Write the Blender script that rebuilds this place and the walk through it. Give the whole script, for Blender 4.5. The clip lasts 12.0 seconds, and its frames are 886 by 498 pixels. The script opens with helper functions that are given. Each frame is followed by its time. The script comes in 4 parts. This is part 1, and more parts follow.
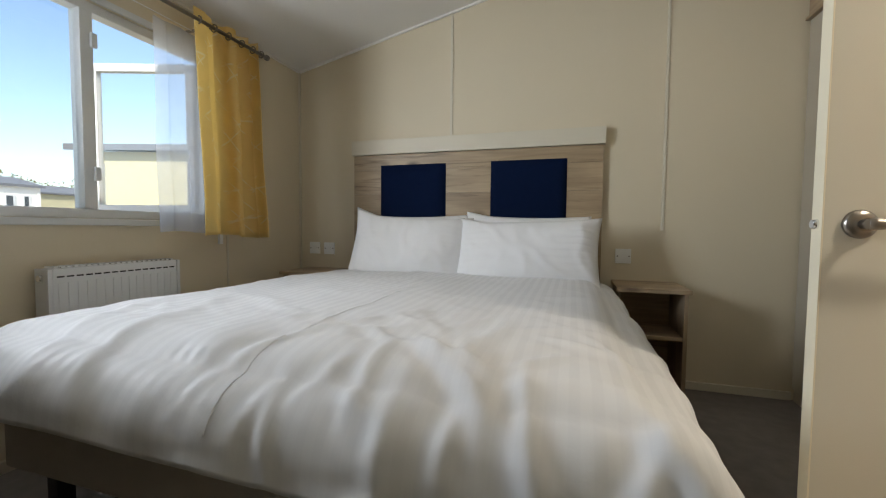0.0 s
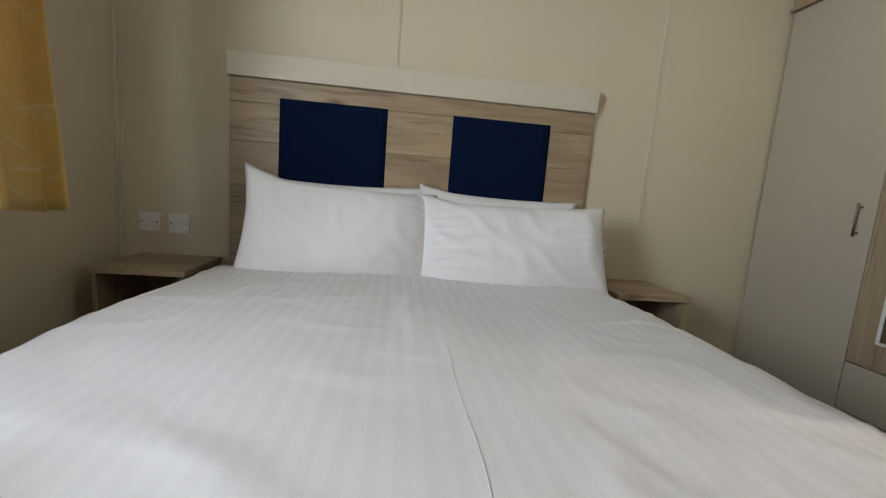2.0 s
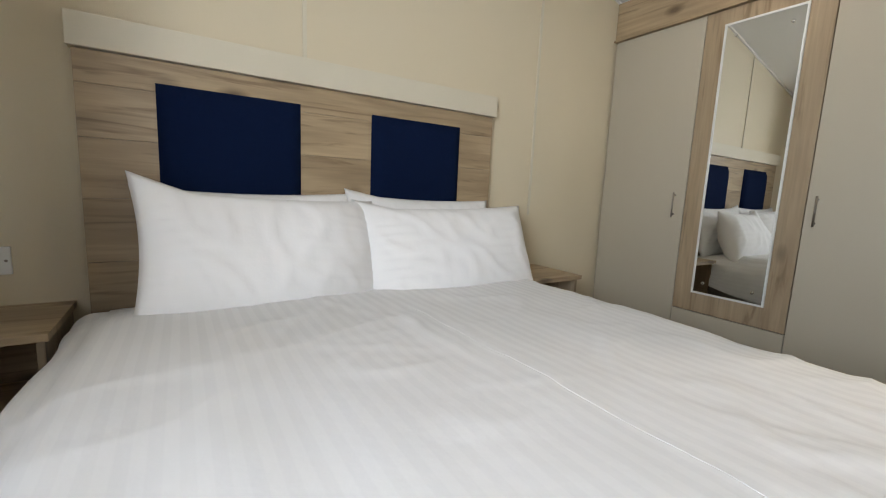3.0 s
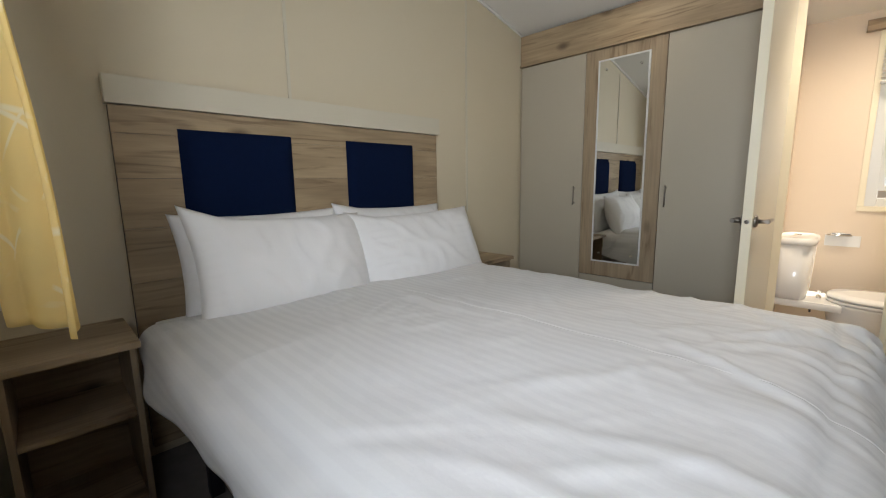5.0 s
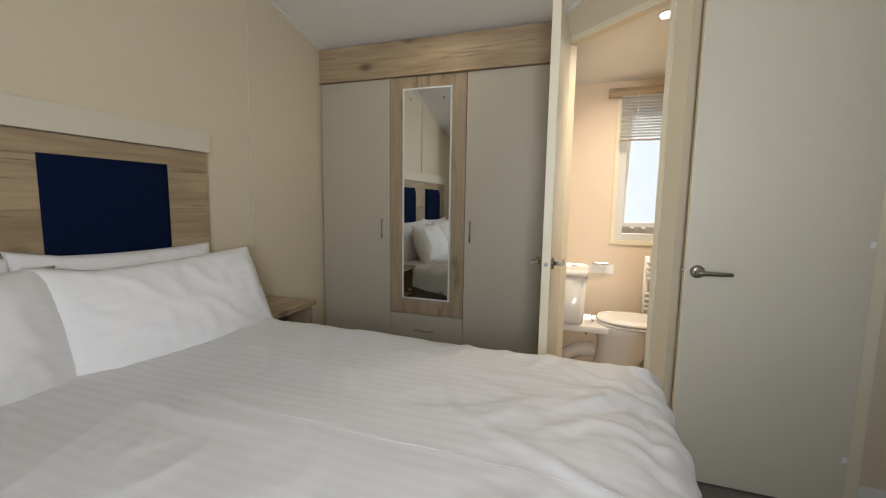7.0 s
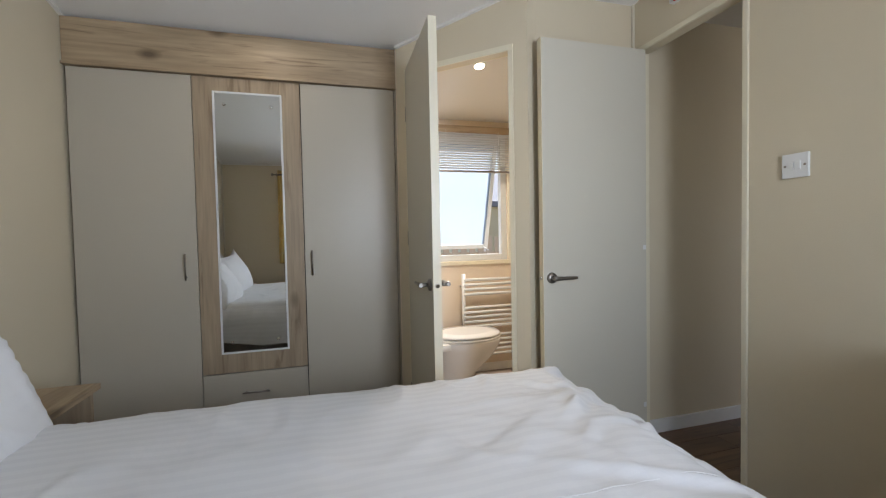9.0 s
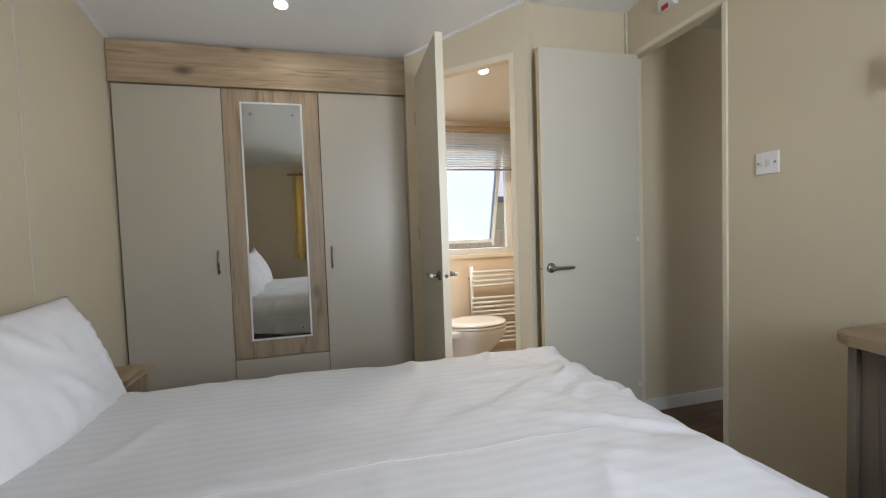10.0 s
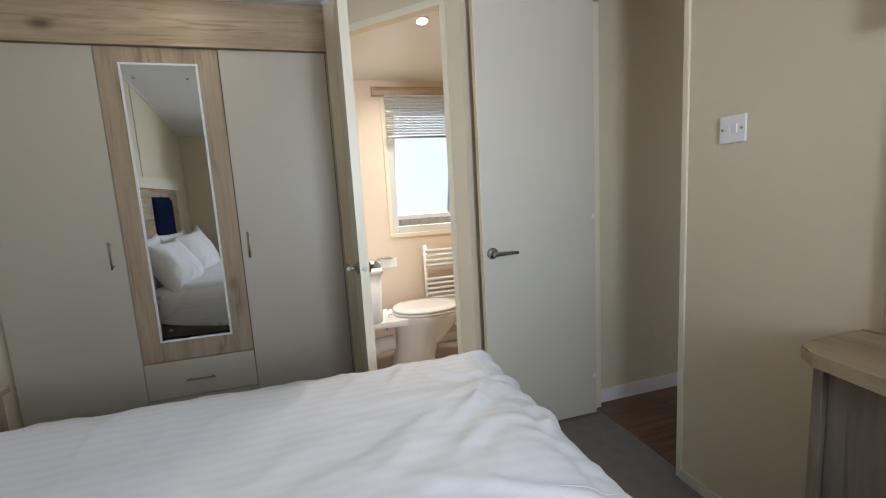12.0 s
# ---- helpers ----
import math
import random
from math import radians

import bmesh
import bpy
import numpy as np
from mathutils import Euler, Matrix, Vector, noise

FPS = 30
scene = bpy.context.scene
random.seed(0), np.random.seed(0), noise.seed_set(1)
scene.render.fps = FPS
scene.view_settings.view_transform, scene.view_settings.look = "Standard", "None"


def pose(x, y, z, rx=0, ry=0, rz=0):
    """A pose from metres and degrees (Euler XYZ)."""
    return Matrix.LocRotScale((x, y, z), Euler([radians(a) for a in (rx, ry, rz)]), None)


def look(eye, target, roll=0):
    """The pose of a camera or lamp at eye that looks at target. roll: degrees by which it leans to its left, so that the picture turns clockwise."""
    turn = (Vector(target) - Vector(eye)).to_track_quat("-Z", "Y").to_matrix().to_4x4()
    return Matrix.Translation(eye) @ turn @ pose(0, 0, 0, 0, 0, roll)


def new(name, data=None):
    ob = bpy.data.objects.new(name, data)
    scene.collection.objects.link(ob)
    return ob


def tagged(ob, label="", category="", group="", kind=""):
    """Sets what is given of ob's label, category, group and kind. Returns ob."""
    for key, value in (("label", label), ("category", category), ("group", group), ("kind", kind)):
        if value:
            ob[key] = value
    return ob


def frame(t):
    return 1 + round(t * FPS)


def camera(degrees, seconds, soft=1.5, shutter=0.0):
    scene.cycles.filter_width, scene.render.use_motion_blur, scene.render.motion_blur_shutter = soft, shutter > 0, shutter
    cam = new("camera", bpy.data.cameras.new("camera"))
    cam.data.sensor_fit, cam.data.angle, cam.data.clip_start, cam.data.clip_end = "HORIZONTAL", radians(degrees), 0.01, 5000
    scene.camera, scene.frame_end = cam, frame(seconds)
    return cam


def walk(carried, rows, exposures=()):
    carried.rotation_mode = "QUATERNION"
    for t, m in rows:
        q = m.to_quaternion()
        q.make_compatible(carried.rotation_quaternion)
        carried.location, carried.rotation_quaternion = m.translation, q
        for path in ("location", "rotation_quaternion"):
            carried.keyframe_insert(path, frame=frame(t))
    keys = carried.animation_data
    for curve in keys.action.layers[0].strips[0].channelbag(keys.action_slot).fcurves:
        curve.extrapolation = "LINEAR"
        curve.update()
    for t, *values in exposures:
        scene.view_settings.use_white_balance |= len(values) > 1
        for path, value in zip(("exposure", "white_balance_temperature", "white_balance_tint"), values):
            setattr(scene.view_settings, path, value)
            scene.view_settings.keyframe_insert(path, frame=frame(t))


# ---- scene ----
cam = camera(94.4, 12.0, soft=1.15)
METRES, EYE, TILT, LEAN, TURN = 4.3, 0.9, 0.0, 0.0, 17.5
ROWS = [
    (0.0, 0.0, 0.0, 0.0, 0.03, -2.85, -0.52),
    (0.5, -0.0065, 0.0422, 0.0069, -3.89, -4.8, -0.61),
    (1.0, -0.0298, 0.0876, 0.0135, -8.88, -7.05, -1.36),
    (1.5, -0.0721, 0.1375, 0.0174, -13.82, -8.82, -2.61),
    (2.0, -0.1168, 0.1975, 0.0173, -23.72, -7.75, -4.46),
    (2.5, -0.159, 0.2414, 0.023, -37.63, -7.19, -4.15),
    (3.0, -0.2077, 0.2769, 0.0268, -49.81, -8.02, -2.5),
    (3.5, -0.2505, 0.3157, 0.0252, -60.89, -8.97, -0.59),
    (5.5, -0.343, 0.2442, 0.0534, -62.89, -8.73, 1.2),
    (6.0, -0.3438, 0.2366, 0.0563, -64.19, -7.91, 2.4),
    (6.5, -0.3046, 0.2584, 0.0571, -73.22, -8.93, 0.09),
    (7.0, -0.2483, 0.2797, 0.0654, -88.32, -6.53, -0.84),
    (7.5, -0.1966, 0.3138, 0.0725, -112.74, -3.45, 0.56),
    (9.5, -0.1863, 0.4178, 0.0509, -123.48, -1.9, 1.18),
    (10.0, -0.2158, 0.4285, 0.0537, -121.99, -2.52, 1.95),
    (10.5, -0.2347, 0.4332, 0.0551, -121.84, -3.54, 3.12),
    (11.0, -0.2347, 0.4302, 0.0555, -122.73, -4.96, 3.79),
    (11.5, -0.2126, 0.3943, 0.0606, -123.56, -6.34, 3.85),
    (12.0, -0.1948, 0.3341, 0.0701, -123.75, -7.63, 3.34),
]
EXPOSURES = [(0.0, 1.30, 6500, 9), (1.0, 1.22, 6500, 9), (2.0, 1.25, 6550, 10), (2.5, 1.63, 6650, 10), (3.5, 1.66, 6650, 10), (5.5, 1.15, 6600, 10), (6.5, 1.18, 6600, 10),
    (7.0, 1.18, 6800, 11), (7.5, 1.2, 6400, 12), (9.5, 1.37, 6050, 12), (10.5, 1.3, 6550, 12), (11.5, 1.28, 6550, 12), (12.0, 1.36, 6000, 11)]
walk(cam, [(t, pose(0, 0, EYE, TILT, LEAN, TURN) @ pose(METRES * x, METRES * y, METRES * z, 90 + pitch, roll, yaw)) for t, x, y, z, yaw, pitch, roll in ROWS], EXPOSURES)
BEDROOM_WATTS, BATH_WATTS, DAY_WATTS, LOUNGE_WATTS = 1.4, 34.0, 8.6, 4.6

# ---- world and large lights ----
world = bpy.data.worlds.new("sky")
scene.world = world
world.use_nodes = True
sky = world.node_tree.nodes.new("ShaderNodeTexSky")
sky.sky_type, sky.sun_disc = "NISHITA", False
sky.sun_elevation, sky.sun_rotation = radians(46), radians(150)
background = world.node_tree.nodes["Background"]
background.inputs["Strength"].default_value = 0.115
world.node_tree.links.new(sky.outputs[0], background.inputs[0])

sun_data = bpy.data.lights.new("sun", "SUN")
sun_data.energy, sun_data.angle, sun_data.color = 3.5, radians(0.5), (1.0, 0.94, 0.85)
sun = new("sun", sun_data)
sun.matrix_world = look((0, 0, 30), (0 - math.sin(radians(150)) * 27, -math.cos(radians(150)) * 27, 0))


def lamp(name, at, watts, colour, size, cone=172):
    data = bpy.data.lights.new(name, "SPOT")
    data.energy, data.color, data.shadow_soft_size = watts, colour, size
    data.spot_size, data.spot_blend = radians(cone), 1.0
    ob = new(name, data)
    ob.matrix_world = pose(*at)
    return ob


def window_light(name, at, target, wide, high, watts, colour):
    """The sky's light entering by a window, from a lamp lying in its opening."""
    data = bpy.data.lights.new(name, "AREA")
    data.shape, data.size, data.size_y, data.energy, data.color = "RECTANGLE", wide, high, watts, colour
    data.spread = radians(128)
    ob = new(name, data)
    ob.matrix_world = look(at, target)
    return ob


window_light("window_light_bedroom", (-1.97, 0.62, 1.39), (0.2, 1.55, 1.62), 0.48, 0.80, DAY_WATTS, (0.885, 0.945, 1.025))
# assumed lounge window, never in view: lamp added to brighten the passage
window_light("unseen_lounge_light", (-1.96, -2.8, 1.25), (0.0, -2.8, 1.25), 2.1, 1.2, LOUNGE_WATTS, (1.0, 0.95, 0.90))


# ---- materials ----
def material(name, colour, rough=0.5, metal=0.0, vary=0.08, scale=8.0, bump=0.0, bump_scale=200.0, spec=0.5, second=None, stretch=(1, 1, 1)):
    """A surface with slow colour variation, fine grain and fine relief, in metres."""
    m = bpy.data.materials.new(name)
    m.use_nodes = True
    nt = m.node_tree
    bsdf = nt.nodes["Principled BSDF"]
    bsdf.inputs["Roughness"].default_value = rough
    bsdf.inputs["Metallic"].default_value = metal
    bsdf.inputs["Specular IOR Level"].default_value = spec
    tc = nt.nodes.new("ShaderNodeTexCoord")
    mp = nt.nodes.new("ShaderNodeMapping")
    mp.inputs["Scale"].default_value = stretch
    nt.links.new(tc.outputs["Object"], mp.inputs["Vector"])
    big = nt.nodes.new("ShaderNodeTexNoise")
    big.inputs["Scale"].default_value = scale
    big.inputs["Detail"].default_value = 5
    nt.links.new(mp.outputs[0], big.inputs["Vector"])
    ramp = nt.nodes.new("ShaderNodeMix")
    ramp.data_type = "RGBA"
    dark = second or tuple(c * (1 - vary) for c in colour)
    light = colour if second else tuple(min(1, c * (1 + vary)) for c in colour)
    ramp.inputs["A"].default_value = (*dark, 1)
    ramp.inputs["B"].default_value = (*light, 1)
    nt.links.new(big.outputs["Fac"], ramp.inputs["Factor"])
    nt.links.new(ramp.outputs["Result"], bsdf.inputs["Base Color"])
    rv = nt.nodes.new("ShaderNodeMapRange")
    rv.inputs["To Min"].default_value = max(0, rough - 0.06)
    rv.inputs["To Max"].default_value = min(1, rough + 0.06)
    nt.links.new(big.outputs["Fac"], rv.inputs["Value"])
    nt.links.new(rv.outputs[0], bsdf.inputs["Roughness"])
    if bump:
        fine = nt.nodes.new("ShaderNodeTexNoise")
        fine.inputs["Scale"].default_value = bump_scale
        fine.inputs["Detail"].default_value = 3
        nt.links.new(mp.outputs[0], fine.inputs["Vector"])
        bp = nt.nodes.new("ShaderNodeBump")
        bp.inputs["Strength"].default_value = bump
        bp.inputs["Distance"].default_value = 0.002
        nt.links.new(fine.outputs["Fac"], bp.inputs["Height"])
        nt.links.new(bp.outputs[0], bsdf.inputs["Normal"])
    return m


def wood(name, light, dark, along="x", rough=0.45, knots=True):
    """Oak-effect board: long grain, darker cracks and a few knots, each board shifted by its own random value."""
    m = bpy.data.materials.new(name)
    m.use_nodes = True
    nt = m.node_tree
    bsdf = nt.nodes["Principled BSDF"]
    bsdf.inputs["Roughness"].default_value = rough
    tc = nt.nodes.new("ShaderNodeTexCoord")
    info = nt.nodes.new("ShaderNodeObjectInfo")
    shift = nt.nodes.new("ShaderNodeVectorMath")
    shift.operation = "MULTIPLY_ADD"
    shift.inputs[1].default_value = (7.0, 7.0, 7.0)
    nt.links.new(info.outputs["Random"], shift.inputs[0])
    nt.links.new(tc.outputs["Object"], shift.inputs[2])

    def mapped(long, across):
        mp = nt.nodes.new("ShaderNodeMapping")
        mp.inputs["Scale"].default_value = {"x": (long, across, across), "y": (across, long, across), "z": (across, across, long)}[along]
        nt.links.new(shift.outputs[0], mp.inputs["Vector"])
        return mp

    broad = nt.nodes.new("ShaderNodeTexNoise")
    broad.inputs["Scale"].default_value, broad.inputs["Detail"].default_value, broad.inputs["Distortion"].default_value = 1.0, 6, 0.8
    nt.links.new(mapped(1.2, 8).outputs[0], broad.inputs["Vector"])
    grain = nt.nodes.new("ShaderNodeTexNoise")
    grain.inputs["Scale"].default_value, grain.inputs["Detail"].default_value = 1.0, 8
    nt.links.new(mapped(4, 75).outputs[0], grain.inputs["Vector"])
    crack = nt.nodes.new("ShaderNodeTexNoise")
    crack.inputs["Scale"].default_value, crack.inputs["Detail"].default_value, crack.inputs["Distortion"].default_value = 1.0, 3, 1.2
    nt.links.new(mapped(2.2, 26).outputs[0], crack.inputs["Vector"])
    tone = nt.nodes.new("ShaderNodeValToRGB")
    mid = tuple((a + b) / 2 for a, b in zip(light, dark))
    tone.color_ramp.elements[0].position, tone.color_ramp.elements[0].color = 0.3, (*mid, 1)
    tone.color_ramp.elements[1].position, tone.color_ramp.elements[1].color = 0.65, (*light, 1)
    nt.links.new(broad.outputs["Fac"], tone.inputs[0])
    g = nt.nodes.new("ShaderNodeMapRange")
    g.inputs["From Min"].default_value, g.inputs["From Max"].default_value = 0.35, 0.65
    g.inputs["To Min"].default_value, g.inputs["To Max"].default_value = 0.88, 1.06
    nt.links.new(grain.outputs["Fac"], g.inputs["Value"])
    mul = nt.nodes.new("ShaderNodeVectorMath")
    mul.operation = "SCALE"
    nt.links.new(tone.outputs[0], mul.inputs[0])
    nt.links.new(g.outputs[0], mul.inputs["Scale"])
    c = nt.nodes.new("ShaderNodeMapRange")
    c.inputs["From Min"].default_value, c.inputs["From Max"].default_value = 0.56, 0.70
    c.inputs["To Max"].default_value = 0.6
    nt.links.new(crack.outputs["Fac"], c.inputs["Value"])
    mix = nt.nodes.new("ShaderNodeMix")
    mix.data_type = "RGBA"
    nt.links.new(c.outputs[0], mix.inputs["Factor"])
    nt.links.new(mul.outputs[0], mix.inputs["A"])
    mix.inputs["B"].default_value = (*dark, 1)
    out = mix.outputs["Result"]
    if knots:
        v = nt.nodes.new("ShaderNodeTexVoronoi")
        v.inputs["Scale"].default_value = 1.0
        nt.links.new(mapped(2.6, 5).outputs[0], v.inputs["Vector"])
        k = nt.nodes.new("ShaderNodeMapRange")
        k.inputs["From Min"].default_value, k.inputs["From Max"].default_value = 0.05, 0.17
        k.inputs["To Min"].default_value, k.inputs["To Max"].default_value = 0.85, 0.0
        nt.links.new(v.outputs["Distance"], k.inputs["Value"])
        mk = nt.nodes.new("ShaderNodeMix")
        mk.data_type = "RGBA"
        nt.links.new(k.outputs[0], mk.inputs["Factor"])
        nt.links.new(out, mk.inputs["A"])
        mk.inputs["B"].default_value = (*(d * 0.7 for d in dark), 1)
        out = mk.outputs["Result"]
    nt.links.new(out, bsdf.inputs["Base Color"])
    bp = nt.nodes.new("ShaderNodeBump")
    bp.inputs["Strength"].default_value, bp.inputs["Distance"].default_value = 0.15, 0.001
    nt.links.new(grain.outputs["Fac"], bp.inputs["Height"])
    nt.links.new(bp.outputs[0], bsdf.inputs["Normal"])
    return m


def linen(name, colour, stripes):
    """White cotton; with stripes it is a satin-stripe weave running along the bed."""
    m = material(name, colour, 0.85, vary=0.025, scale=5, bump=0.5, bump_scale=30, spec=0.25)
    nt = m.node_tree
    bsdf = nt.nodes["Principled BSDF"]
    bsdf.inputs["Sheen Weight"].default_value = 0.15
    if stripes:
        uv = nt.nodes.new("ShaderNodeUVMap")
        sep = nt.nodes.new("ShaderNodeSeparateXYZ")
        nt.links.new(uv.outputs[0], sep.inputs[0])
        wave = nt.nodes.new("ShaderNodeMath")
        wave.operation = "SINE"
        mul = nt.nodes.new("ShaderNodeMath")
        mul.operation = "MULTIPLY"
        mul.inputs[1].default_value = 2 * math.pi / 0.036
        nt.links.new(sep.outputs["X"], mul.inputs[0])
        nt.links.new(mul.outputs[0], wave.inputs[0])
        edge = nt.nodes.new("ShaderNodeMapRange")
        edge.inputs["From Min"].default_value, edge.inputs["From Max"].default_value = -0.25, 0.25
        nt.links.new(wave.outputs[0], edge.inputs["Value"])
        old = bsdf.inputs["Base Color"].links[0].from_socket
        mix = nt.nodes.new("ShaderNodeMix")
        mix.data_type = "RGBA"
        mix.blend_type = "MULTIPLY"
        mix.inputs["B"].default_value = (0.975, 0.975, 0.977, 1)
        nt.links.new(edge.outputs[0], mix.inputs["Factor"])
        nt.links.new(old, mix.inputs["A"])
        nt.links.new(mix.outputs["Result"], bsdf.inputs["Base Color"])
        rr = nt.nodes.new("ShaderNodeMapRange")
        rr.inputs["To Min"].default_value, rr.inputs["To Max"].default_value = 0.50, 0.85
        nt.links.new(edge.outputs[0], rr.inputs["Value"])
        nt.links.new(rr.outputs[0], bsdf.inputs["Roughness"])
    return m


def glass(name, rough=0.0, tint=(0.97, 0.985, 0.98)):
    m = bpy.data.materials.new(name)
    m.use_nodes = True
    nt = m.node_tree
    out = nt.nodes["Material Output"]
    nt.nodes.remove(nt.nodes["Principled BSDF"])
    if rough:
        clear = nt.nodes.new("ShaderNodeBsdfTranslucent")
        clear.inputs["Color"].default_value = (*tint, 1)
        see = nt.nodes.new("ShaderNodeBsdfTransparent")
        see.inputs["Color"].default_value = (*tint, 1)
        body = nt.nodes.new("ShaderNodeMixShader")
        body.inputs[0].default_value = 0.25
        nt.links.new(clear.outputs[0], body.inputs[1])
        nt.links.new(see.outputs[0], body.inputs[2])
    else:
        body = nt.nodes.new("ShaderNodeBsdfTransparent")
        body.inputs["Color"].default_value = (*tint, 1)
    shine = nt.nodes.new("ShaderNodeBsdfGlossy")
    shine.inputs["Roughness"].default_value = 0.02 + rough * 0.3
    f = nt.nodes.new("ShaderNodeFresnel")
    f.inputs["IOR"].default_value = 1.45
    mix = nt.nodes.new("ShaderNodeMixShader")
    nt.links.new(f.outputs[0], mix.inputs[0])
    nt.links.new(body.outputs[0], mix.inputs[1])
    nt.links.new(shine.outputs[0], mix.inputs[2])
    nt.links.new(mix.outputs[0], out.inputs[0])
    return m


def cloth_through(name, colour, through_share, pattern=None):
    """Curtain cloth that lets some light through; pattern: the colour of a woven twig pattern."""
    m = material(name, colour, 0.9, vary=0.06, scale=14, bump=0.2, bump_scale=700, spec=0.2)
    nt = m.node_tree
    bsdf = nt.nodes["Principled BSDF"]
    base = bsdf.inputs["Base Color"].links[0].from_socket
    if pattern:
        uv = nt.nodes.new("ShaderNodeUVMap")
        stems = []
        for slope, width, reach in ((0.95, 5.0, 2.6), (-0.75, 6.5, 2.2), (1.45, 3.4, 3.0)):
            mp = nt.nodes.new("ShaderNodeMapping")
            mp.inputs["Rotation"].default_value = (0, 0, slope)
            mp.inputs["Location"].default_value = (slope, 0, 0)
            nt.links.new(uv.outputs[0], mp.inputs["Vector"])
            stem = nt.nodes.new("ShaderNodeTexWave")
            stem.inputs["Scale"].default_value = width * 0.55
            stem.inputs["Distortion"].default_value = reach
            stem.inputs["Detail"].default_value = 1.0
            stem.inputs["Detail Scale"].default_value = 1.3
            nt.links.new(mp.outputs[0], stem.inputs["Vector"])
            thin = nt.nodes.new("ShaderNodeMapRange")
            thin.inputs["From Min"].default_value, thin.inputs["From Max"].default_value = 0.982, 0.998
            thin.inputs["To Max"].default_value = 0.85
            nt.links.new(stem.outputs["Fac"], thin.inputs["Value"])
            stems.append(thin)
        line = stems[0]
        for more in stems[1:]:
            top = nt.nodes.new("ShaderNodeMath")
            top.operation = "MAXIMUM"
            nt.links.new(line.outputs[0], top.inputs[0])
            nt.links.new(more.outputs[0], top.inputs[1])
            line = top
        breaks = nt.nodes.new("ShaderNodeTexNoise")
        breaks.inputs["Scale"].default_value = 9
        nt.links.new(uv.outputs[0], breaks.inputs["Vector"])
        gate = nt.nodes.new("ShaderNodeMapRange")
        gate.inputs["From Min"].default_value, gate.inputs["From Max"].default_value = 0.50, 0.58
        nt.links.new(breaks.outputs["Fac"], gate.inputs["Value"])
        both = nt.nodes.new("ShaderNodeMath")
        both.operation = "MULTIPLY"
        nt.links.new(line.outputs[0], both.inputs[0])
        nt.links.new(gate.outputs[0], both.inputs[1])
        mix = nt.nodes.new("ShaderNodeMix")
        mix.data_type = "RGBA"
        mix.inputs["B"].default_value = (*pattern, 1)
        nt.links.new(both.outputs[0], mix.inputs["Factor"])
        nt.links.new(base, mix.inputs["A"])
        base = mix.outputs["Result"]
        nt.links.new(base, bsdf.inputs["Base Color"])
    tr = nt.nodes.new("ShaderNodeBsdfTranslucent")
    nt.links.new(base, tr.inputs["Color"])
    ms = nt.nodes.new("ShaderNodeMixShader")
    ms.inputs[0].default_value = through_share
    nt.links.new(bsdf.outputs[0], ms.inputs[1])
    nt.links.new(tr.outputs[0], ms.inputs[2])
    nt.links.new(ms.outputs[0], nt.nodes["Material Output"].inputs[0])
    return m


def glow(name, colour, strength):
    m = bpy.data.materials.new(name)
    m.use_nodes = True
    b = m.node_tree.nodes["Principled BSDF"]
    b.inputs["Emission Color"].default_value = (*colour, 1)
    b.inputs["Emission Strength"].default_value = strength
    return m


WALL = material("cream_wallboard", (0.635, 0.555, 0.405), 0.55, vary=0.035, scale=1.6, bump=0.25, bump_scale=420)
WALL_TRIM = material("cream_trim", (0.61, 0.56, 0.445), 0.45, vary=0.03, scale=6, bump=0.1)
CEILING = material("white_ceiling_board", (0.74, 0.72, 0.68), 0.6, vary=0.02, scale=2, bump=0.2, bump_scale=300)
BATH_WALL = material("bathroom_wallboard", (0.72, 0.605, 0.47), 0.45, vary=0.03, scale=2, bump=0.12, bump_scale=300)
WHITE = material("white_plastic", (0.78, 0.78, 0.76), 0.35, vary=0.02, scale=10, bump=0.03)
UPVC = material("white_window_plastic", (0.62, 0.63, 0.62), 0.35, vary=0.03, scale=8, bump=0.04)
DOOR = material("pale_door_paint", (0.60, 0.565, 0.47), 0.4, vary=0.02, scale=2.5, bump=0.1, bump_scale=500)
DOOR_EDGE = material("cream_door_edge", (0.74, 0.68, 0.52), 0.4, vary=0.03, scale=8, bump=0.06)
LAMINATE = material("mushroom_laminate", (0.42, 0.378, 0.30), 0.38, vary=0.03, scale=2, bump=0.12, bump_scale=600)
OAK_X = wood("oak_board_long_x", (0.42, 0.315, 0.195), (0.14, 0.09, 0.048), "x")
OAK_Y = wood("oak_board_long_y", (0.42, 0.315, 0.195), (0.14, 0.09, 0.048), "y")
OAK_Z = wood("oak_board_long_z", (0.36, 0.275, 0.18), (0.14, 0.09, 0.048), "z")
OAK_DARK = wood("oak_board_grey", (0.25, 0.20, 0.15), (0.11, 0.085, 0.06), "z")
VINYL = wood("walnut_vinyl_plank", (0.16, 0.095, 0.055), (0.05, 0.03, 0.018), "y", 0.4)
VINYL_BATH = material("stone_vinyl", (0.34, 0.28, 0.23), 0.4, vary=0.15, scale=9, bump=0.1, bump_scale=200)
CARPET = material("grey_carpet", (0.20, 0.18, 0.165), 0.97, vary=0.22, scale=16, bump=1.0, bump_scale=420, spec=0.1)
NAVY = material("navy_fabric", (0.004, 0.010, 0.034), 0.95, vary=0.12, scale=30, bump=0.5, bump_scale=900, spec=0.06)
DUVET = linen("striped_duvet_cotton", (0.645, 0.645, 0.645), True)
PILLOW = linen("white_pillow_cotton", (0.745, 0.742, 0.742), False)
SHEET = linen("white_sheet_cotton", (0.78, 0.78, 0.77), False)
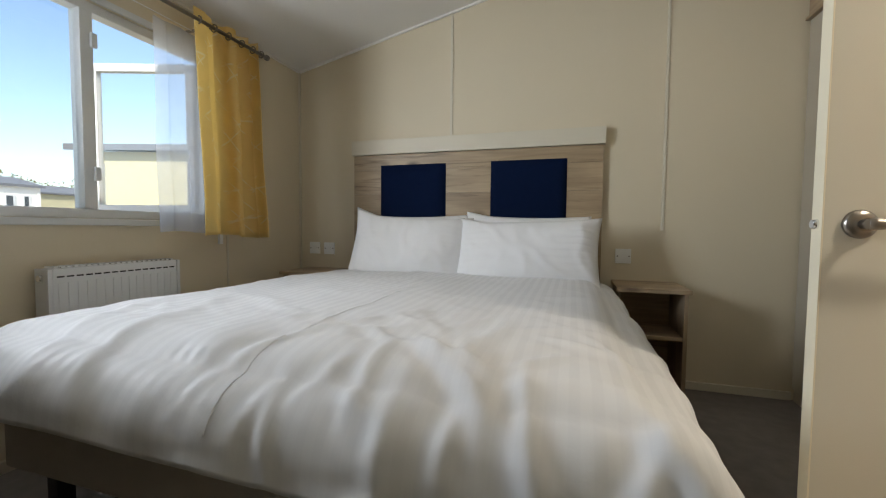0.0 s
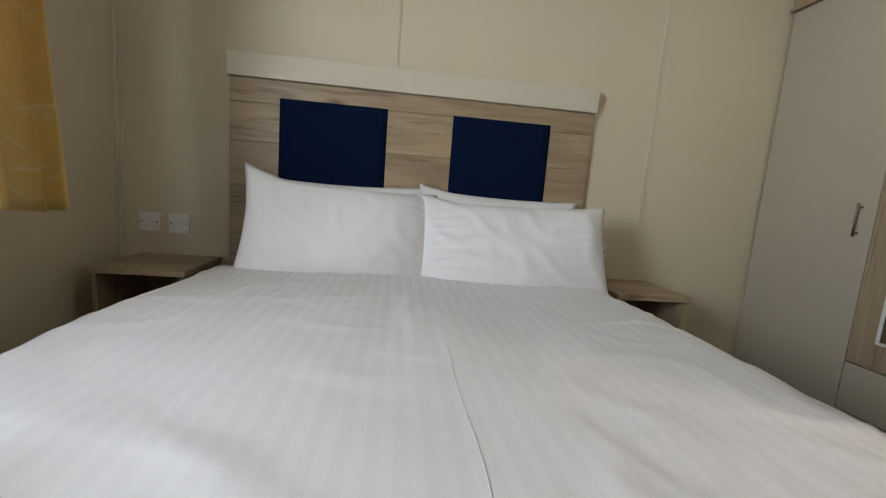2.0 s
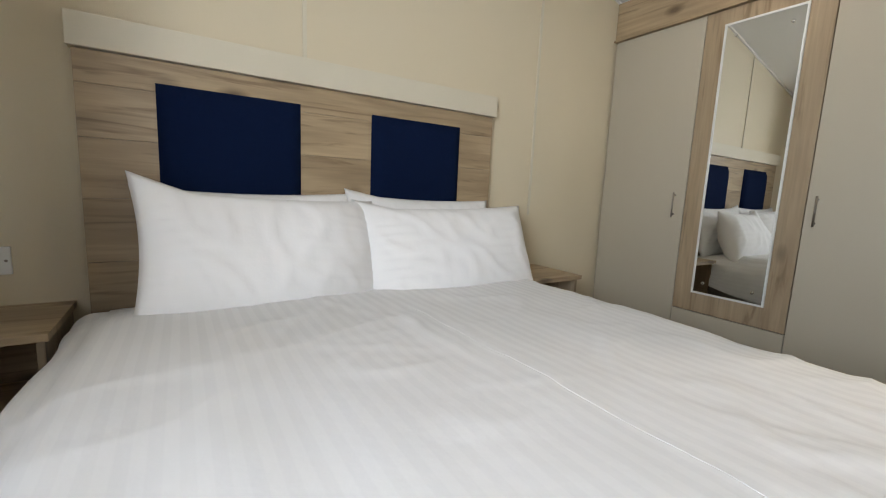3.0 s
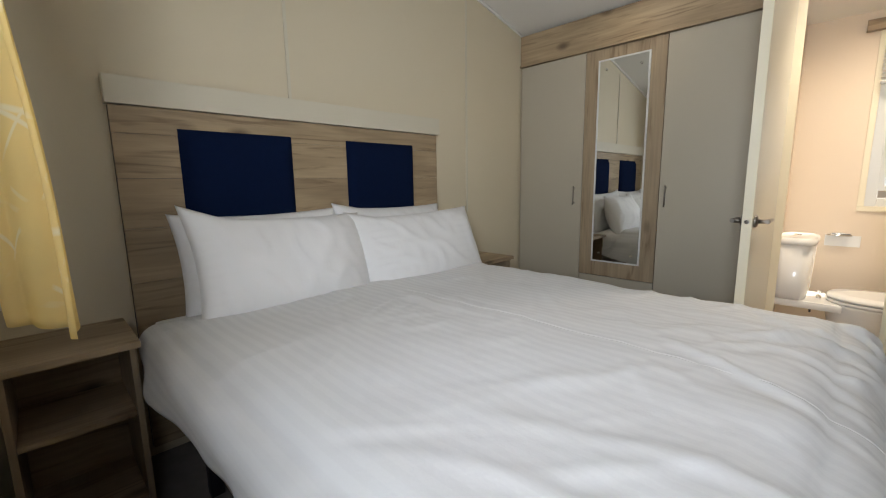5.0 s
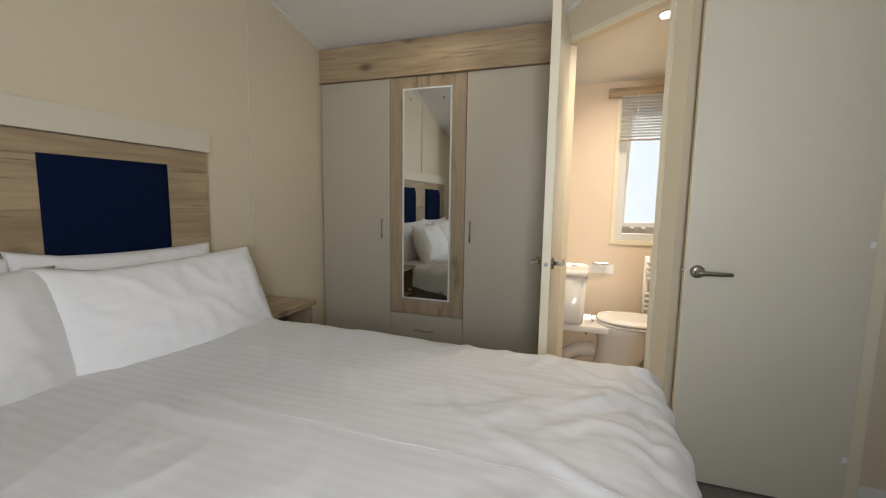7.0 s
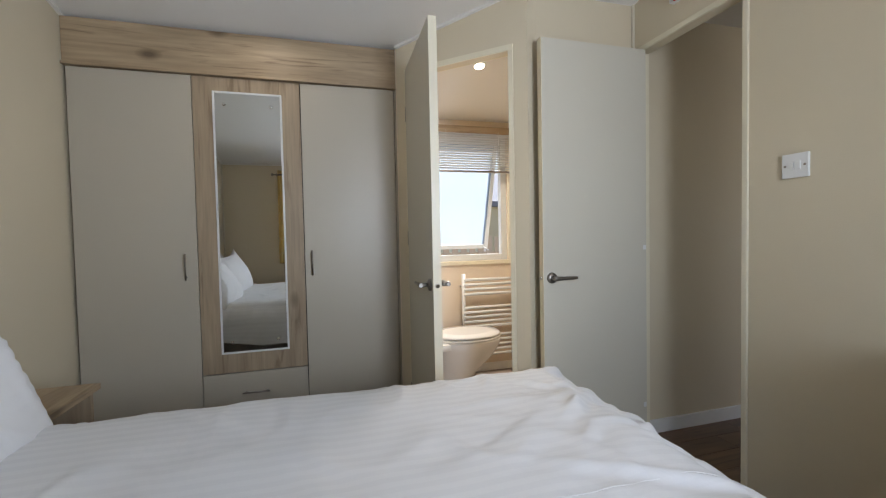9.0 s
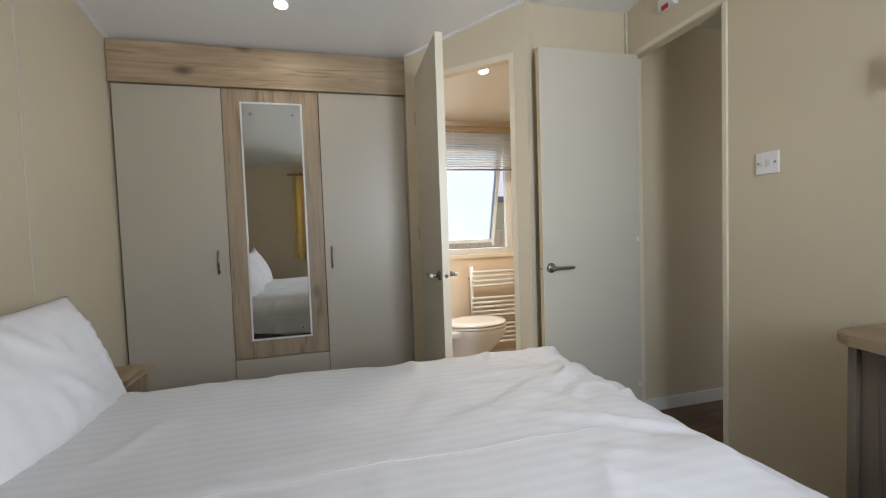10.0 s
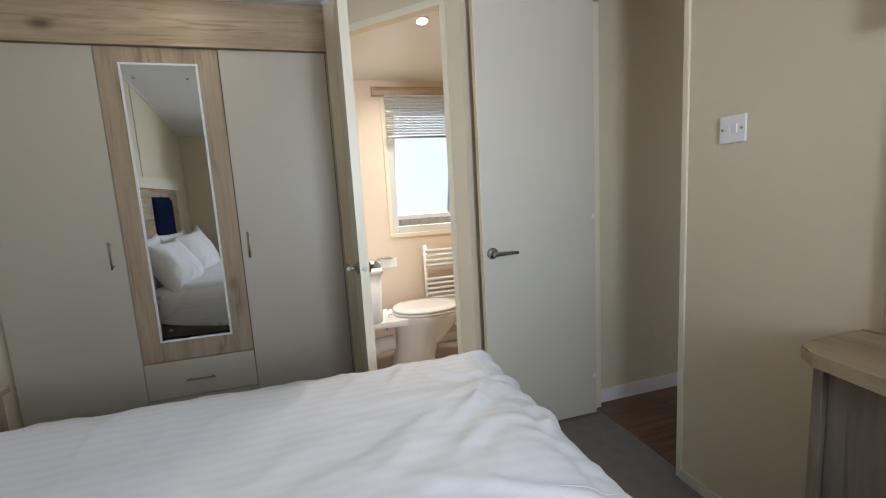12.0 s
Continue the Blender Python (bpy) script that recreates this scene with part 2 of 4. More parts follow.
BED_BASE = material("grey_bed_base_cloth", (0.44, 0.40, 0.35), 0.95, vary=0.08, scale=20, bump=0.4, bump_scale=800, spec=0.1)
BLACK = material("black_metal", (0.012, 0.012, 0.015), 0.45, vary=0.1, scale=20)
NICKEL = material("satin_nickel", (0.29, 0.265, 0.24), 0.3, metal=1.0, vary=0.06, scale=30, bump=0.04, bump_scale=600)
CHROME = material("chrome", (0.8, 0.8, 0.8), 0.08, metal=1.0, vary=0.03, scale=20)
MIRROR = material("mirror_silver", (0.86, 0.88, 0.87), 0.004, metal=1.0, vary=0.0, scale=1)
MIRROR.node_tree.nodes["Principled BSDF"].inputs["Roughness"].links and MIRROR.node_tree.links.remove(MIRROR.node_tree.nodes["Principled BSDF"].inputs["Roughness"].links[0])
MIRROR.node_tree.nodes["Principled BSDF"].inputs["Roughness"].default_value = 0.003
ENAMEL = material("white_enamel", (0.74, 0.745, 0.74), 0.25, vary=0.02, scale=6, bump=0.03)
CERAMIC = material("white_ceramic", (0.80, 0.785, 0.75), 0.12, vary=0.02, scale=5)
CURTAIN = cloth_through("yellow_curtain_cloth", (0.86, 0.70, 0.34), 0.68, (0.90, 0.84, 0.66))
SHEER = cloth_through("white_voile", (0.84, 0.87, 0.92), 0.85)
clear_part = SHEER.node_tree.nodes.new("ShaderNodeBsdfTransparent")
weave = SHEER.node_tree.nodes.new("ShaderNodeMixShader")
weave.inputs[0].default_value = 0.52
voile_end = SHEER.node_tree.nodes["Material Output"].inputs[0]
SHEER.node_tree.links.new(voile_end.links[0].from_socket, weave.inputs[1])
SHEER.node_tree.links.new(clear_part.outputs[0], weave.inputs[2])
SHEER.node_tree.links.new(weave.outputs[0], voile_end)
GLASS = glass("window_glass")
FROSTED = glass("frosted_glass", 1.0, (0.48, 0.54, 0.60))
BLIND = material("grey_white_slat", (0.66, 0.65, 0.62), 0.4, vary=0.04, scale=9)
RED = material("red_plastic", (0.5, 0.03, 0.02), 0.35, vary=0.05)
# near-black put in for shade in gaps and slots; also lies under the planks
DARK = material("gap_shade", (0.03, 0.028, 0.025), 0.8, vary=0.1)
CARAVAN_CREAM = material("cream_cladding", (0.43, 0.39, 0.25), 0.5, vary=0.04, scale=1.5, bump=0.05)
CARAVAN_WHITE = material("white_cladding", (0.7, 0.69, 0.66), 0.5, vary=0.04, scale=1.5)
ROOF_GREY = material("grey_roofing", (0.13, 0.135, 0.15), 0.6, vary=0.12, scale=6, bump=0.2, bump_scale=60)
PANE_DARK = material("far_window_glass", (0.05, 0.06, 0.075), 0.1, vary=0.1, scale=2)
# ground colour lifted so that sunlight bounces in through the window
BOUNCE_GROUND = material("pale_bounce_ground", (0.36, 0.33, 0.28), 0.95, vary=0.3, scale=3, bump=0.8, bump_scale=40, spec=0.1)
LEAVES = material("spring_leaves", (0.13, 0.12, 0.035), 0.8, vary=0.35, scale=4, spec=0.2)
BARK = material("bark", (0.12, 0.09, 0.06), 0.95, vary=0.25, scale=14, bump=0.6, bump_scale=60)
FENCE = material("pale_fence_timber", (0.45, 0.37, 0.27), 0.8, vary=0.15, scale=7, bump=0.3, bump_scale=80)
LAMP_GLOW = glow("lamp_lens", (1.0, 0.86, 0.66), 14.0)


# ---- mesh helpers ----
def box(bm, x0, x1, y0, y1, z0, z1, bevel=0.0):
    """A box between the given limits, with softened edges where bevel is given."""
    vs = [bm.verts.new((x, y, z)) for x in (x0, x1) for y in (y0, y1) for z in (z0, z1)]
    fs = [bm.faces.new([vs[i] for i in q]) for q in ((0, 1, 3, 2), (4, 6, 7, 5), (0, 4, 5, 1), (2, 3, 7, 6), (0, 2, 6, 4), (1, 5, 7, 3))]
    if bevel:
        es = list({e for f in fs for e in f.edges})
        bmesh.ops.bevel(bm, geom=es, offset=bevel, segments=2, profile=0.7, affect="EDGES")
    return bm


def one_box(*a, **k):
    return box(bmesh.new(), *a, **k)


def prism(bm, pts, z0, top):
    """An upright prism on a footprint; top is a height or a function of x and y."""
    h = top if callable(top) else (lambda x, y: top)
    lo = [bm.verts.new((x, y, z0)) for x, y in pts]
    hi = [bm.verts.new((x, y, h(x, y))) for x, y in pts]
    n = len(pts)
    bm.faces.new(lo[::-1])
    bm.faces.new(hi)
    for i in range(n):
        bm.faces.new((lo[i], lo[(i + 1) % n], hi[(i + 1) % n], hi[i]))
    return bm


def tube(bm, path, radius, seg=12, cap=True):
    """A round bar along a path of points; radius is one value or one for each point."""
    path = [Vector(p) for p in path]
    rings = []
    for i, p in enumerate(path):
        d = (path[min(i + 1, len(path) - 1)] - path[max(i - 1, 0)]).normalized()
        a = d.orthogonal().normalized() if i == 0 else (side - d * side.dot(d)).normalized()
        side = a
        b = d.cross(a)
        r = radius[i] if isinstance(radius, (list, tuple)) else radius
        rings.append([bm.verts.new(p + r * (math.cos(2 * math.pi * k / seg) * a + math.sin(2 * math.pi * k / seg) * b)) for k in range(seg)])
    for r0, r1 in zip(rings, rings[1:]):
        for k in range(seg):
            bm.faces.new((r0[k], r0[(k + 1) % seg], r1[(k + 1) % seg], r1[k])).smooth = True
    if cap:
        bm.faces.new(rings[0][::-1])
        bm.faces.new(rings[-1])
    return bm


def loft(bm, rings, smooth=True, cap=True):
    made = [[bm.verts.new(p) for p in r] for r in rings]
    n = len(made[0])
    for a, b in zip(made, made[1:]):
        for k in range(n):
            bm.faces.new((a[k], a[(k + 1) % n], b[(k + 1) % n], b[k])).smooth = smooth
    if cap:
        bm.faces.new(made[0][::-1])
        bm.faces.new(made[-1])
    return bm


def obj(name, bm, mat, parent=None):
    bmesh.ops.recalc_face_normals(bm, faces=bm.faces)
    me = bpy.data.meshes.new(name)
    bm.to_mesh(me)
    bm.free()
    me.materials.append(mat)
    ob = new(name, me)
    ob.parent = parent
    return ob


def part(name, bm, mat, parent, label=""):
    return tagged(obj(name, bm, mat, parent), label)


def structure(name, bm, mat, label, category):
    return tagged(obj(name, bm, mat), label, category, kind="structure")


def thing(name, at, label, category, group="", turn=0.0):
    ob = new(name)
    ob.empty_display_size = 0.1
    ob.matrix_world = pose(*at, 0, 0, turn)
    return tagged(ob, label, category, group)


# ---- the room's shell ----
SIDE, EAVE, SLOPE = 1.95, 2.04, 0.223
NORTH, BACK, SOUTH = 2.62, -0.18, -4.2
WARD = 1.13


def ceil_z(x, y=0):
    return EAVE + SLOPE * (SIDE - abs(x))


def ceil_in(x, y=0):
    return ceil_z(x) + 0.01


floor = structure("floor", one_box(-SIDE - 0.1, SIDE + 0.1, BACK - 0.03, NORTH + 0.1, -0.12, 0), CARPET, "dark grey short-pile carpet across the bedroom floor", "floor")

bm = bmesh.new()
for s in (-1, 1):
    prism_pts = [(0, SOUTH - 0.1), (s * (SIDE + 0.12), SOUTH - 0.1), (s * (SIDE + 0.12), NORTH + 0.1), (0, NORTH + 0.1)]
    lo = [bm.verts.new((x, y, ceil_z(x))) for x, y in prism_pts]
    hi = [bm.verts.new((x, y, ceil_z(x) + 0.08)) for x, y in prism_pts]
    bm.faces.new(lo)
    bm.faces.new(hi)
    for i in range(4):
        bm.faces.new((lo[i], lo[(i + 1) % 4], hi[(i + 1) % 4], hi[i]))
structure("ceiling", bm, CEILING, "white vaulted ceiling boards sloping from a central ridge", "ceiling")

bm = bmesh.new()
prism(bm, [(-SIDE - 0.1, NORTH), (0, NORTH), (0, NORTH + 0.1), (-SIDE - 0.1, NORTH + 0.1)], -0.12, ceil_in)
prism(bm, [(0, NORTH), (SIDE + 0.1, NORTH), (SIDE + 0.1, NORTH + 0.1), (0, NORTH + 0.1)], -0.12, ceil_in)
structure("wall_north", bm, WALL, "cream panelled gable wall behind the headboard", "wall")

# window wall with its opening
WY0, WY1, WZ0, WZ1 = 0.10, 1.86, 0.93, 1.84
bm = bmesh.new()
X0, X1 = -SIDE - 0.1, -SIDE
box(bm, X0, X1, SOUTH, -3.9, -0.12, EAVE + 0.01)
box(bm, X0, X1, -1.7, WY0, -0.12, EAVE + 0.01)
# unseen lounge opening, added to let light reach the passage
box(bm, X0, X1, -3.9, -1.7, -0.12, 0.6)
box(bm, X0, X1, -3.9, -1.7, 1.9, EAVE + 0.01)
box(bm, X0, X1, WY1, NORTH, -0.12, EAVE + 0.01)
box(bm, X0, X1, WY0, WY1, -0.12, WZ0)
box(bm, X0, X1, WY0, WY1, WZ1, EAVE + 0.01)
structure("wall_west", bm, WALL, "cream side wall with a wide bedroom window", "wall")

# outer wall on the bathroom side with its opening
BY0, BY1, BZ0, BZ1 = -0.02, 0.62, 0.92, 1.97
bm = bmesh.new()
X0, X1 = SIDE - 0.05, SIDE + 0.05
box(bm, X0, X1, SOUTH, BY0, -0.12, EAVE + 0.03)
box(bm, X0, X1, BY1, NORTH, -0.12, EAVE + 0.03)
box(bm, X0, X1, BY0, BY1, -0.12, BZ0)
box(bm, X0, X1, BY0, BY1, BZ1, EAVE + 0.03)
structure("wall_east", bm, BATH_WALL, "pale peach bathroom outer wall with a small window", "wall")

# back wall with the doorway
DX0, DX1, DZ = 0.0, 0.572, 2.07
bm = bmesh.new()
prism(bm, [(-SIDE, BACK - 0.05), (DX0, BACK - 0.05), (DX0, BACK), (-SIDE, BACK)], -0.12, ceil_in)
prism(bm, [(DX1, BACK - 0.05), (0.62, BACK - 0.05), (0.62, BACK), (DX1, BACK)], -0.12, ceil_in)
prism(bm, [(DX0, BACK - 0.05), (DX1, BACK - 0.05), (DX1, BACK), (DX0, BACK)], DZ, ceil_in)
structure("wall_south", bm, WALL, "cream bedroom wall beside the open doorway", "wall")

# wall between passage and bathroom, angled bathroom wall, bathroom side wall
CX, CY = 0.60, 0.46
bm = bmesh.new()
prism(bm, [(0.62, SOUTH), (0.67, SOUTH), (0.67, BACK), (0.62, BACK)], -0.12, ceil_in)
prism(bm, [(0.62, BACK), (0.67, BACK), (0.67, 0.46), (CX, CY), (0.62, 0.40)], -0.12, ceil_in)
structure("wall_passage", bm, WALL, "cream passage wall running behind the open bedroom door", "wall")
ux, uy = (WARD - CX), (1.02 - CY)
LD = math.hypot(ux, uy)
ux, uy = ux / LD, uy / LD
nx, ny = uy, -ux


def diag(s, d):
    """A point s along the angled wall from its passage end, d behind its bedroom face."""
    return (CX + ux * s + nx * d, CY + uy * s + ny * d)


E0, E1, EZ = 0.085, 0.70, 2.05
bm = bmesh.new()
prism(bm, [diag(0, 0), diag(E0, 0), diag(E0, 0.05), diag(0.03, 0.05)], -0.12, ceil_in)
prism(bm, [diag(E1, 0), diag(LD, 0), diag(LD - 0.03, 0.05), diag(E1, 0.05)], -0.12, ceil_in)
prism(bm, [diag(E0, 0), diag(E1, 0), diag(E1, 0.05), diag(E0, 0.05)], EZ, ceil_in)
structure("wall_angled", bm, WALL, "cream angled wall with the bathroom doorway", "wall")
bm = bmesh.new()
prism(bm, [diag(LD - 0.03, 0.05), (SIDE - 0.05, 0.985), (SIDE - 0.05, 1.025), (WARD, 1.025), (WARD, 1.02)], -0.12, ceil_in)
prism(bm, [(0.67, -0.45), (SIDE - 0.05, -0.45), (SIDE - 0.05, -0.40), (0.67, -0.40)], -0.12, ceil_in)
structure("wall_bathroom", bm, BATH_WALL, "pale peach bathroom side walls", "wall")
bm = bmesh.new()
prism(bm, [(-0.35, -1.3), (-0.30, -1.3), (-0.30, BACK - 0.05), (-0.35, BACK - 0.05)], -0.12, ceil_in)
box(bm, -SIDE, SIDE, SOUTH - 0.05, SOUTH, -0.12, 2.6)
structure("wall_passage_end", bm, WALL, "plain cream walls closing the passage", "wall")
structure("floor_bathroom", one_box(0.66, SIDE - 0.05, -0.42, 0.985, 0.002, 0.006), VINYL_BATH, "beige stone-effect vinyl bathroom floor", "floor")
structure("ceiling_passage", one_box(-0.30, 0.62, -1.3, BACK - 0.05, 2.31, 2.33), CEILING, "flat white ceiling over the passage", "ceiling")

# passage floor of separate planks
passage = structure("floor_passage", one_box(-SIDE, SIDE, SOUTH, BACK - 0.03, -0.12, -0.006), DARK, "dark walnut-effect plank floor in the passage", "floor")
plank_mesh = None
for i in range(7):
    for j in range(4):
        if plank_mesh is None:
            p = part("plank", one_box(0, 0.128, 0, 0.578, -0.006, 0.0, bevel=0.0015), VINYL, passage)
            plank_mesh = p.data
        else:
            p = new("plank", plank_mesh)
            p.parent = passage
        short = i % 2 and j == 0
        p.scale.y = 0.66 if short else 1.0
        p.location = (-0.3 + 0.131 * i, BACK - 0.032 - 0.58 * (j + 1) + (0.1972 if i % 2 else 0.0), 0)


def strip(name, bm, label, mat=WALL_TRIM):
    return structure(name, bm, mat, label, "trim")


# battens, corner beads and cornice
for x, lo in ((-0.776, 1.5), (0.487, 0.90)):
    strip("trim_batten", one_box(x - 0.008, x + 0.008, NORTH - 0.006, NORTH - 0.0005, lo, ceil_z(x) - 0.005, bevel=0.002), "slim cream vertical batten over a wall panel joint")
strip("trim_batten", one_box(-SIDE + 0.0005, -SIDE + 0.005, 1.925, 1.94, 0, 0.92, bevel=0.002), "slim cream vertical batten on the window wall")
strip("trim_corner", one_box(-SIDE, -SIDE + 0.014, NORTH - 0.014, NORTH, 0, EAVE, bevel=0.004), "slim cream corner bead")
strip("trim_corner", one_box(0.606, 0.62, BACK, BACK + 0.014, 0, ceil_z(0.61), bevel=0.004), "slim cream corner bead")
for s in (-1, 1):
    bm = bmesh.new()
    x1 = -SIDE if s < 0 else WARD + 0.02
    n = [(0, NORTH - 0.014), (x1, NORTH - 0.014), (x1, NORTH), (0, NORTH)]
    lo = [bm.verts.new((x, y, ceil_z(x) - 0.014)) for x, y in n]
    hi = [bm.verts.new((x, y, ceil_z(x))) for x, y in n]
    bm.faces.new(lo), bm.faces.new(hi)
    for i in range(4):
        bm.faces.new((lo[i], lo[(i + 1) % 4], hi[(i + 1) % 4], hi[i]))
    strip("trim_cornice", bm, "slim white bead between wall and ceiling", CEILING)
strip("trim_cornice", one_box(-SIDE, -SIDE + 0.014, BACK, NORTH - 0.014, EAVE - 0.012, EAVE + 0.002), "slim white bead between wall and ceiling", CEILING)
bm = bmesh.new()
a, b, c, d = diag(0, -0.014), diag(LD, -0.014), diag(LD, 0), diag(0, 0)
lo = [bm.verts.new((*q, ceil_z(q[0]) - 0.014)) for q in (a, b, c, d)]
hi = [bm.verts.new((*q, ceil_z(q[0]))) for q in (a, b, c, d)]
bm.faces.new(lo), bm.faces.new(hi)
for i in range(4):
    bm.faces.new((lo[i], lo[(i + 1) % 4], hi[(i + 1) % 4], hi[i]))
strip("trim_cornice", bm, "slim white bead over the angled wall", CEILING)
strip("trim_ridge", one_box(-0.012, 0.012, BACK, NORTH, ceil_z(0) - 0.014, ceil_z(0) - 0.002, bevel=0.003), "slim white cover strip along the ceiling ridge", CEILING)

# skirtings
SK = 0.045
for nm, dims in (("north", (0.57, WARD, NORTH - 0.014, NORTH, 0, SK)), ("west", (-SIDE, -SIDE + 0.014, BACK, 2.3, 0, SK)), ("south", (-0.60, DX0 - 0.013, BACK, BACK + 0.014, 0, SK)), ("passage", (0.606, 0.62, SOUTH, BACK - 0.06, 0, 0.075))):
    structure("baseboard_" + nm, one_box(*dims, bevel=0.004), WHITE if nm == "passage" else WALL_TRIM, "slim pale skirting along the wall foot", "baseboard")

# door linings
bm = bmesh.new()
for x0, x1 in ((DX0 - 0.012, DX0 + 0.010), (DX1 - 0.002, DX1 + 0.014)):
    box(bm, x0, x1, BACK - 0.058, BACK + 0.010, 0, DZ, bevel=0.004)
box(bm, DX0 - 0.012, DX1 + 0.014, BACK - 0.058, BACK + 0.010, DZ + 0.001, DZ + 0.026, bevel=0.004)
frame_1 = structure("door_frame_bedroom", bm, DOOR_EDGE, "slim cream lining of the bedroom doorway", "door frame")
part("strike_plate", one_box(DX0 + 0.0102, DX0 + 0.0125, BACK - 0.03, BACK - 0.01, 0.87, 0.95), NICKEL, frame_1, "small metal strike plate")
bm = bmesh.new()
for s0, s1 in ((E0 - 0.012, E0 + 0.012), (E1 - 0.012, E1 + 0.012)):
    prism(bm, [diag(s0, -0.008), diag(s1, -0.008), diag(s1, 0.058), diag(s0, 0.058)], 0, EZ)
prism(bm, [diag(E0 - 0.012, -0.008), diag(E1 + 0.012, -0.008), diag(E1 + 0.012, 0.058), diag(E0 - 0.012, 0.058)], EZ + 0.001, EZ + 0.03)
frame_2 = structure("door_frame_bathroom", bm, DOOR_EDGE, "slim cream lining of the bathroom doorway", "door frame")


# ---- doors ----
def lever(parent, x, y, side, toward, z=0.915):
    """A round rose and lever on a door face; side is the way out of the face, toward the way the lever points."""
    out = Vector(side)
    to = Vector(toward)
    p = Vector((x, y, z))
    bm = bmesh.new()
    tube(bm, [p, p + out * 0.004, p + out * 0.010, p + out * 0.013], [0.027, 0.027, 0.024, 0.014], 24)
    h = part("door_handle", bm, NICKEL, parent, "satin nickel lever handle on a round rose")
    bm = bmesh.new()
    tube(bm, [p + out * 0.012, p + out * 0.045], 0.0095, 14)
    q = p + out * 0.045
    tube(bm, [q - to * 0.012, q, q + to * 0.03, q + to * 0.085, q + to * 0.112], [0.009, 0.011, 0.0095, 0.0085, 0.0075], 14)
    part("lever", bm, NICKEL, h)


door_1 = thing("door_1", (0.555, BACK + 0.01, 0), "pale cream flush bedroom door standing wide open", "door")
tagged(door_1, kind="structure")
part("leaf", one_box(-0.035, 0, 0, 0.60, 0.012, 2.065, bevel=0.002), DOOR, door_1)
part("edge_strip", one_box(-0.0352, 0.0002, 0.5985, 0.6015, 0.012, 2.065), DOOR_EDGE, door_1, "cream edge strip of the door")
lever(door_1, -0.035, 0.556, (-1, 0, 0), (0, -1, 0))
lever(door_1, 0.0, 0.556, (1, 0, 0), (0, -1, 0))
part("latch", tube(bmesh.new(), [(-0.0175, 0.598, 0.915), (-0.0175, 0.610, 0.915)], [0.011, 0.008], 14), CHROME, door_1, "chrome latch bolt")
for z in (0.25, 1.05, 1.85):
    part("hinge", tube(bmesh.new(), [(0.004, -0.002, z - 0.04), (0.004, -0.002, z + 0.04)], 0.006, 10), NICKEL, door_1)

for z in (0.22, 1.05):
    part("hinge_leaf", one_box(-0.0375, -0.0345, 0.004, 0.020, z - 0.012, z + 0.012, bevel=0.001), WHITE, door_1, "small white hinge leaf")

hx, hy = diag(E1 - 0.02, -0.02)
door_2 = thing("door_2", (hx, hy, 0), "pale cream flush bathroom door open into the bedroom", "door", turn=-1.2)
tagged(door_2, kind="structure")
part("leaf", one_box(-0.60, 0, -0.018, 0.018, 0.012, 2.06, bevel=0.002), DOOR, door_2)
part("edge_strip", one_box(-0.6015, -0.5985, -0.0182, 0.0182, 0.012, 2.06), DOOR_EDGE, door_2, "cream edge strip of the door")
lever(door_2, -0.545, 0.018, (0, 1, 0), (1, 0, 0))
lever(door_2, -0.545, -0.018, (0, -1, 0), (1, 0, 0))
part("latch", tube(bmesh.new(), [(-0.598, 0, 0.915), (-0.610, 0, 0.915)], [0.011, 0.008], 14), CHROME, door_2, "chrome latch bolt")
for z in (0.25, 1.12, 1.82):
    part("hinge", tube(bmesh.new(), [(0.006, 0.014, z - 0.04), (0.006, 0.014, z + 0.04)], 0.006, 10), NICKEL, door_2)


# ---- bedroom window ----
window_1 = thing("window_1", (-SIDE, 0, 0), "white plastic bedroom window with one casement swung open outward", "window")
tagged(window_1, kind="structure")
bm = bmesh.new()
F0, F1 = -0.075, -0.015
MY0, MY1 = 1.20, 1.25
box(bm, F0, F1, WY0, WY0 + 0.05, WZ0, WZ1, bevel=0.005)
box(bm, F0, F1, WY1 - 0.05, WY1, WZ0, WZ1, bevel=0.005)
box(bm, F0, F1, WY0 + 0.05, WY1 - 0.05, WZ0, WZ0 + 0.04, bevel=0.005)
box(bm, F0, F1, WY0 + 0.05, WY1 - 0.05, WZ1 - 0.04, WZ1, bevel=0.005)
box(bm, F0, F1 + 0.006, MY0, MY1, WZ0 + 0.04, WZ1 - 0.04, bevel=0.005)
part("window_frame", bm, UPVC, window_1)
SW, SH = 0.575, WZ1 - WZ0 - 0.09
bm = bmesh.new()
box(bm, -0.02, 0.02, -SW, -SW + 0.042, 0, SH, bevel=0.004)
box(bm, -0.02, 0.02, -0.042, 0, 0, SH, bevel=0.004)
box(bm, -0.02, 0.02, -SW + 0.0425, -0.0425, 0, 0.042, bevel=0.004)
box(bm, -0.02, 0.02, -SW + 0.0425, -0.0425, SH - 0.042, SH, bevel=0.004)
box(bm, -0.026, -0.0205, -SW - 0.012, 0.0, -0.01, 0.006, bevel=0.001)
box(bm, -0.026, -0.0205, -SW - 0.012, 0.0, SH - 0.006, SH + 0.01, bevel=0.001)
sash = part("sash", bm, UPVC, window_1, "white side-hung casement swung open outward")
sash.matrix_basis = pose(-0.085, WY1 - 0.052, WZ0 + 0.045, 0, 0, -72)
pane = part("pane", one_box(-0.004, 0.004, -SW + 0.038, -0.038, 0.038, SH - 0.038), GLASS, sash)
pane.visible_shadow = False
part("hinge_arm", one_box(-0.008, 0.008, -0.30, -0.05, -0.012, -0.002, bevel=0.002), NICKEL, sash, "metal friction stay")
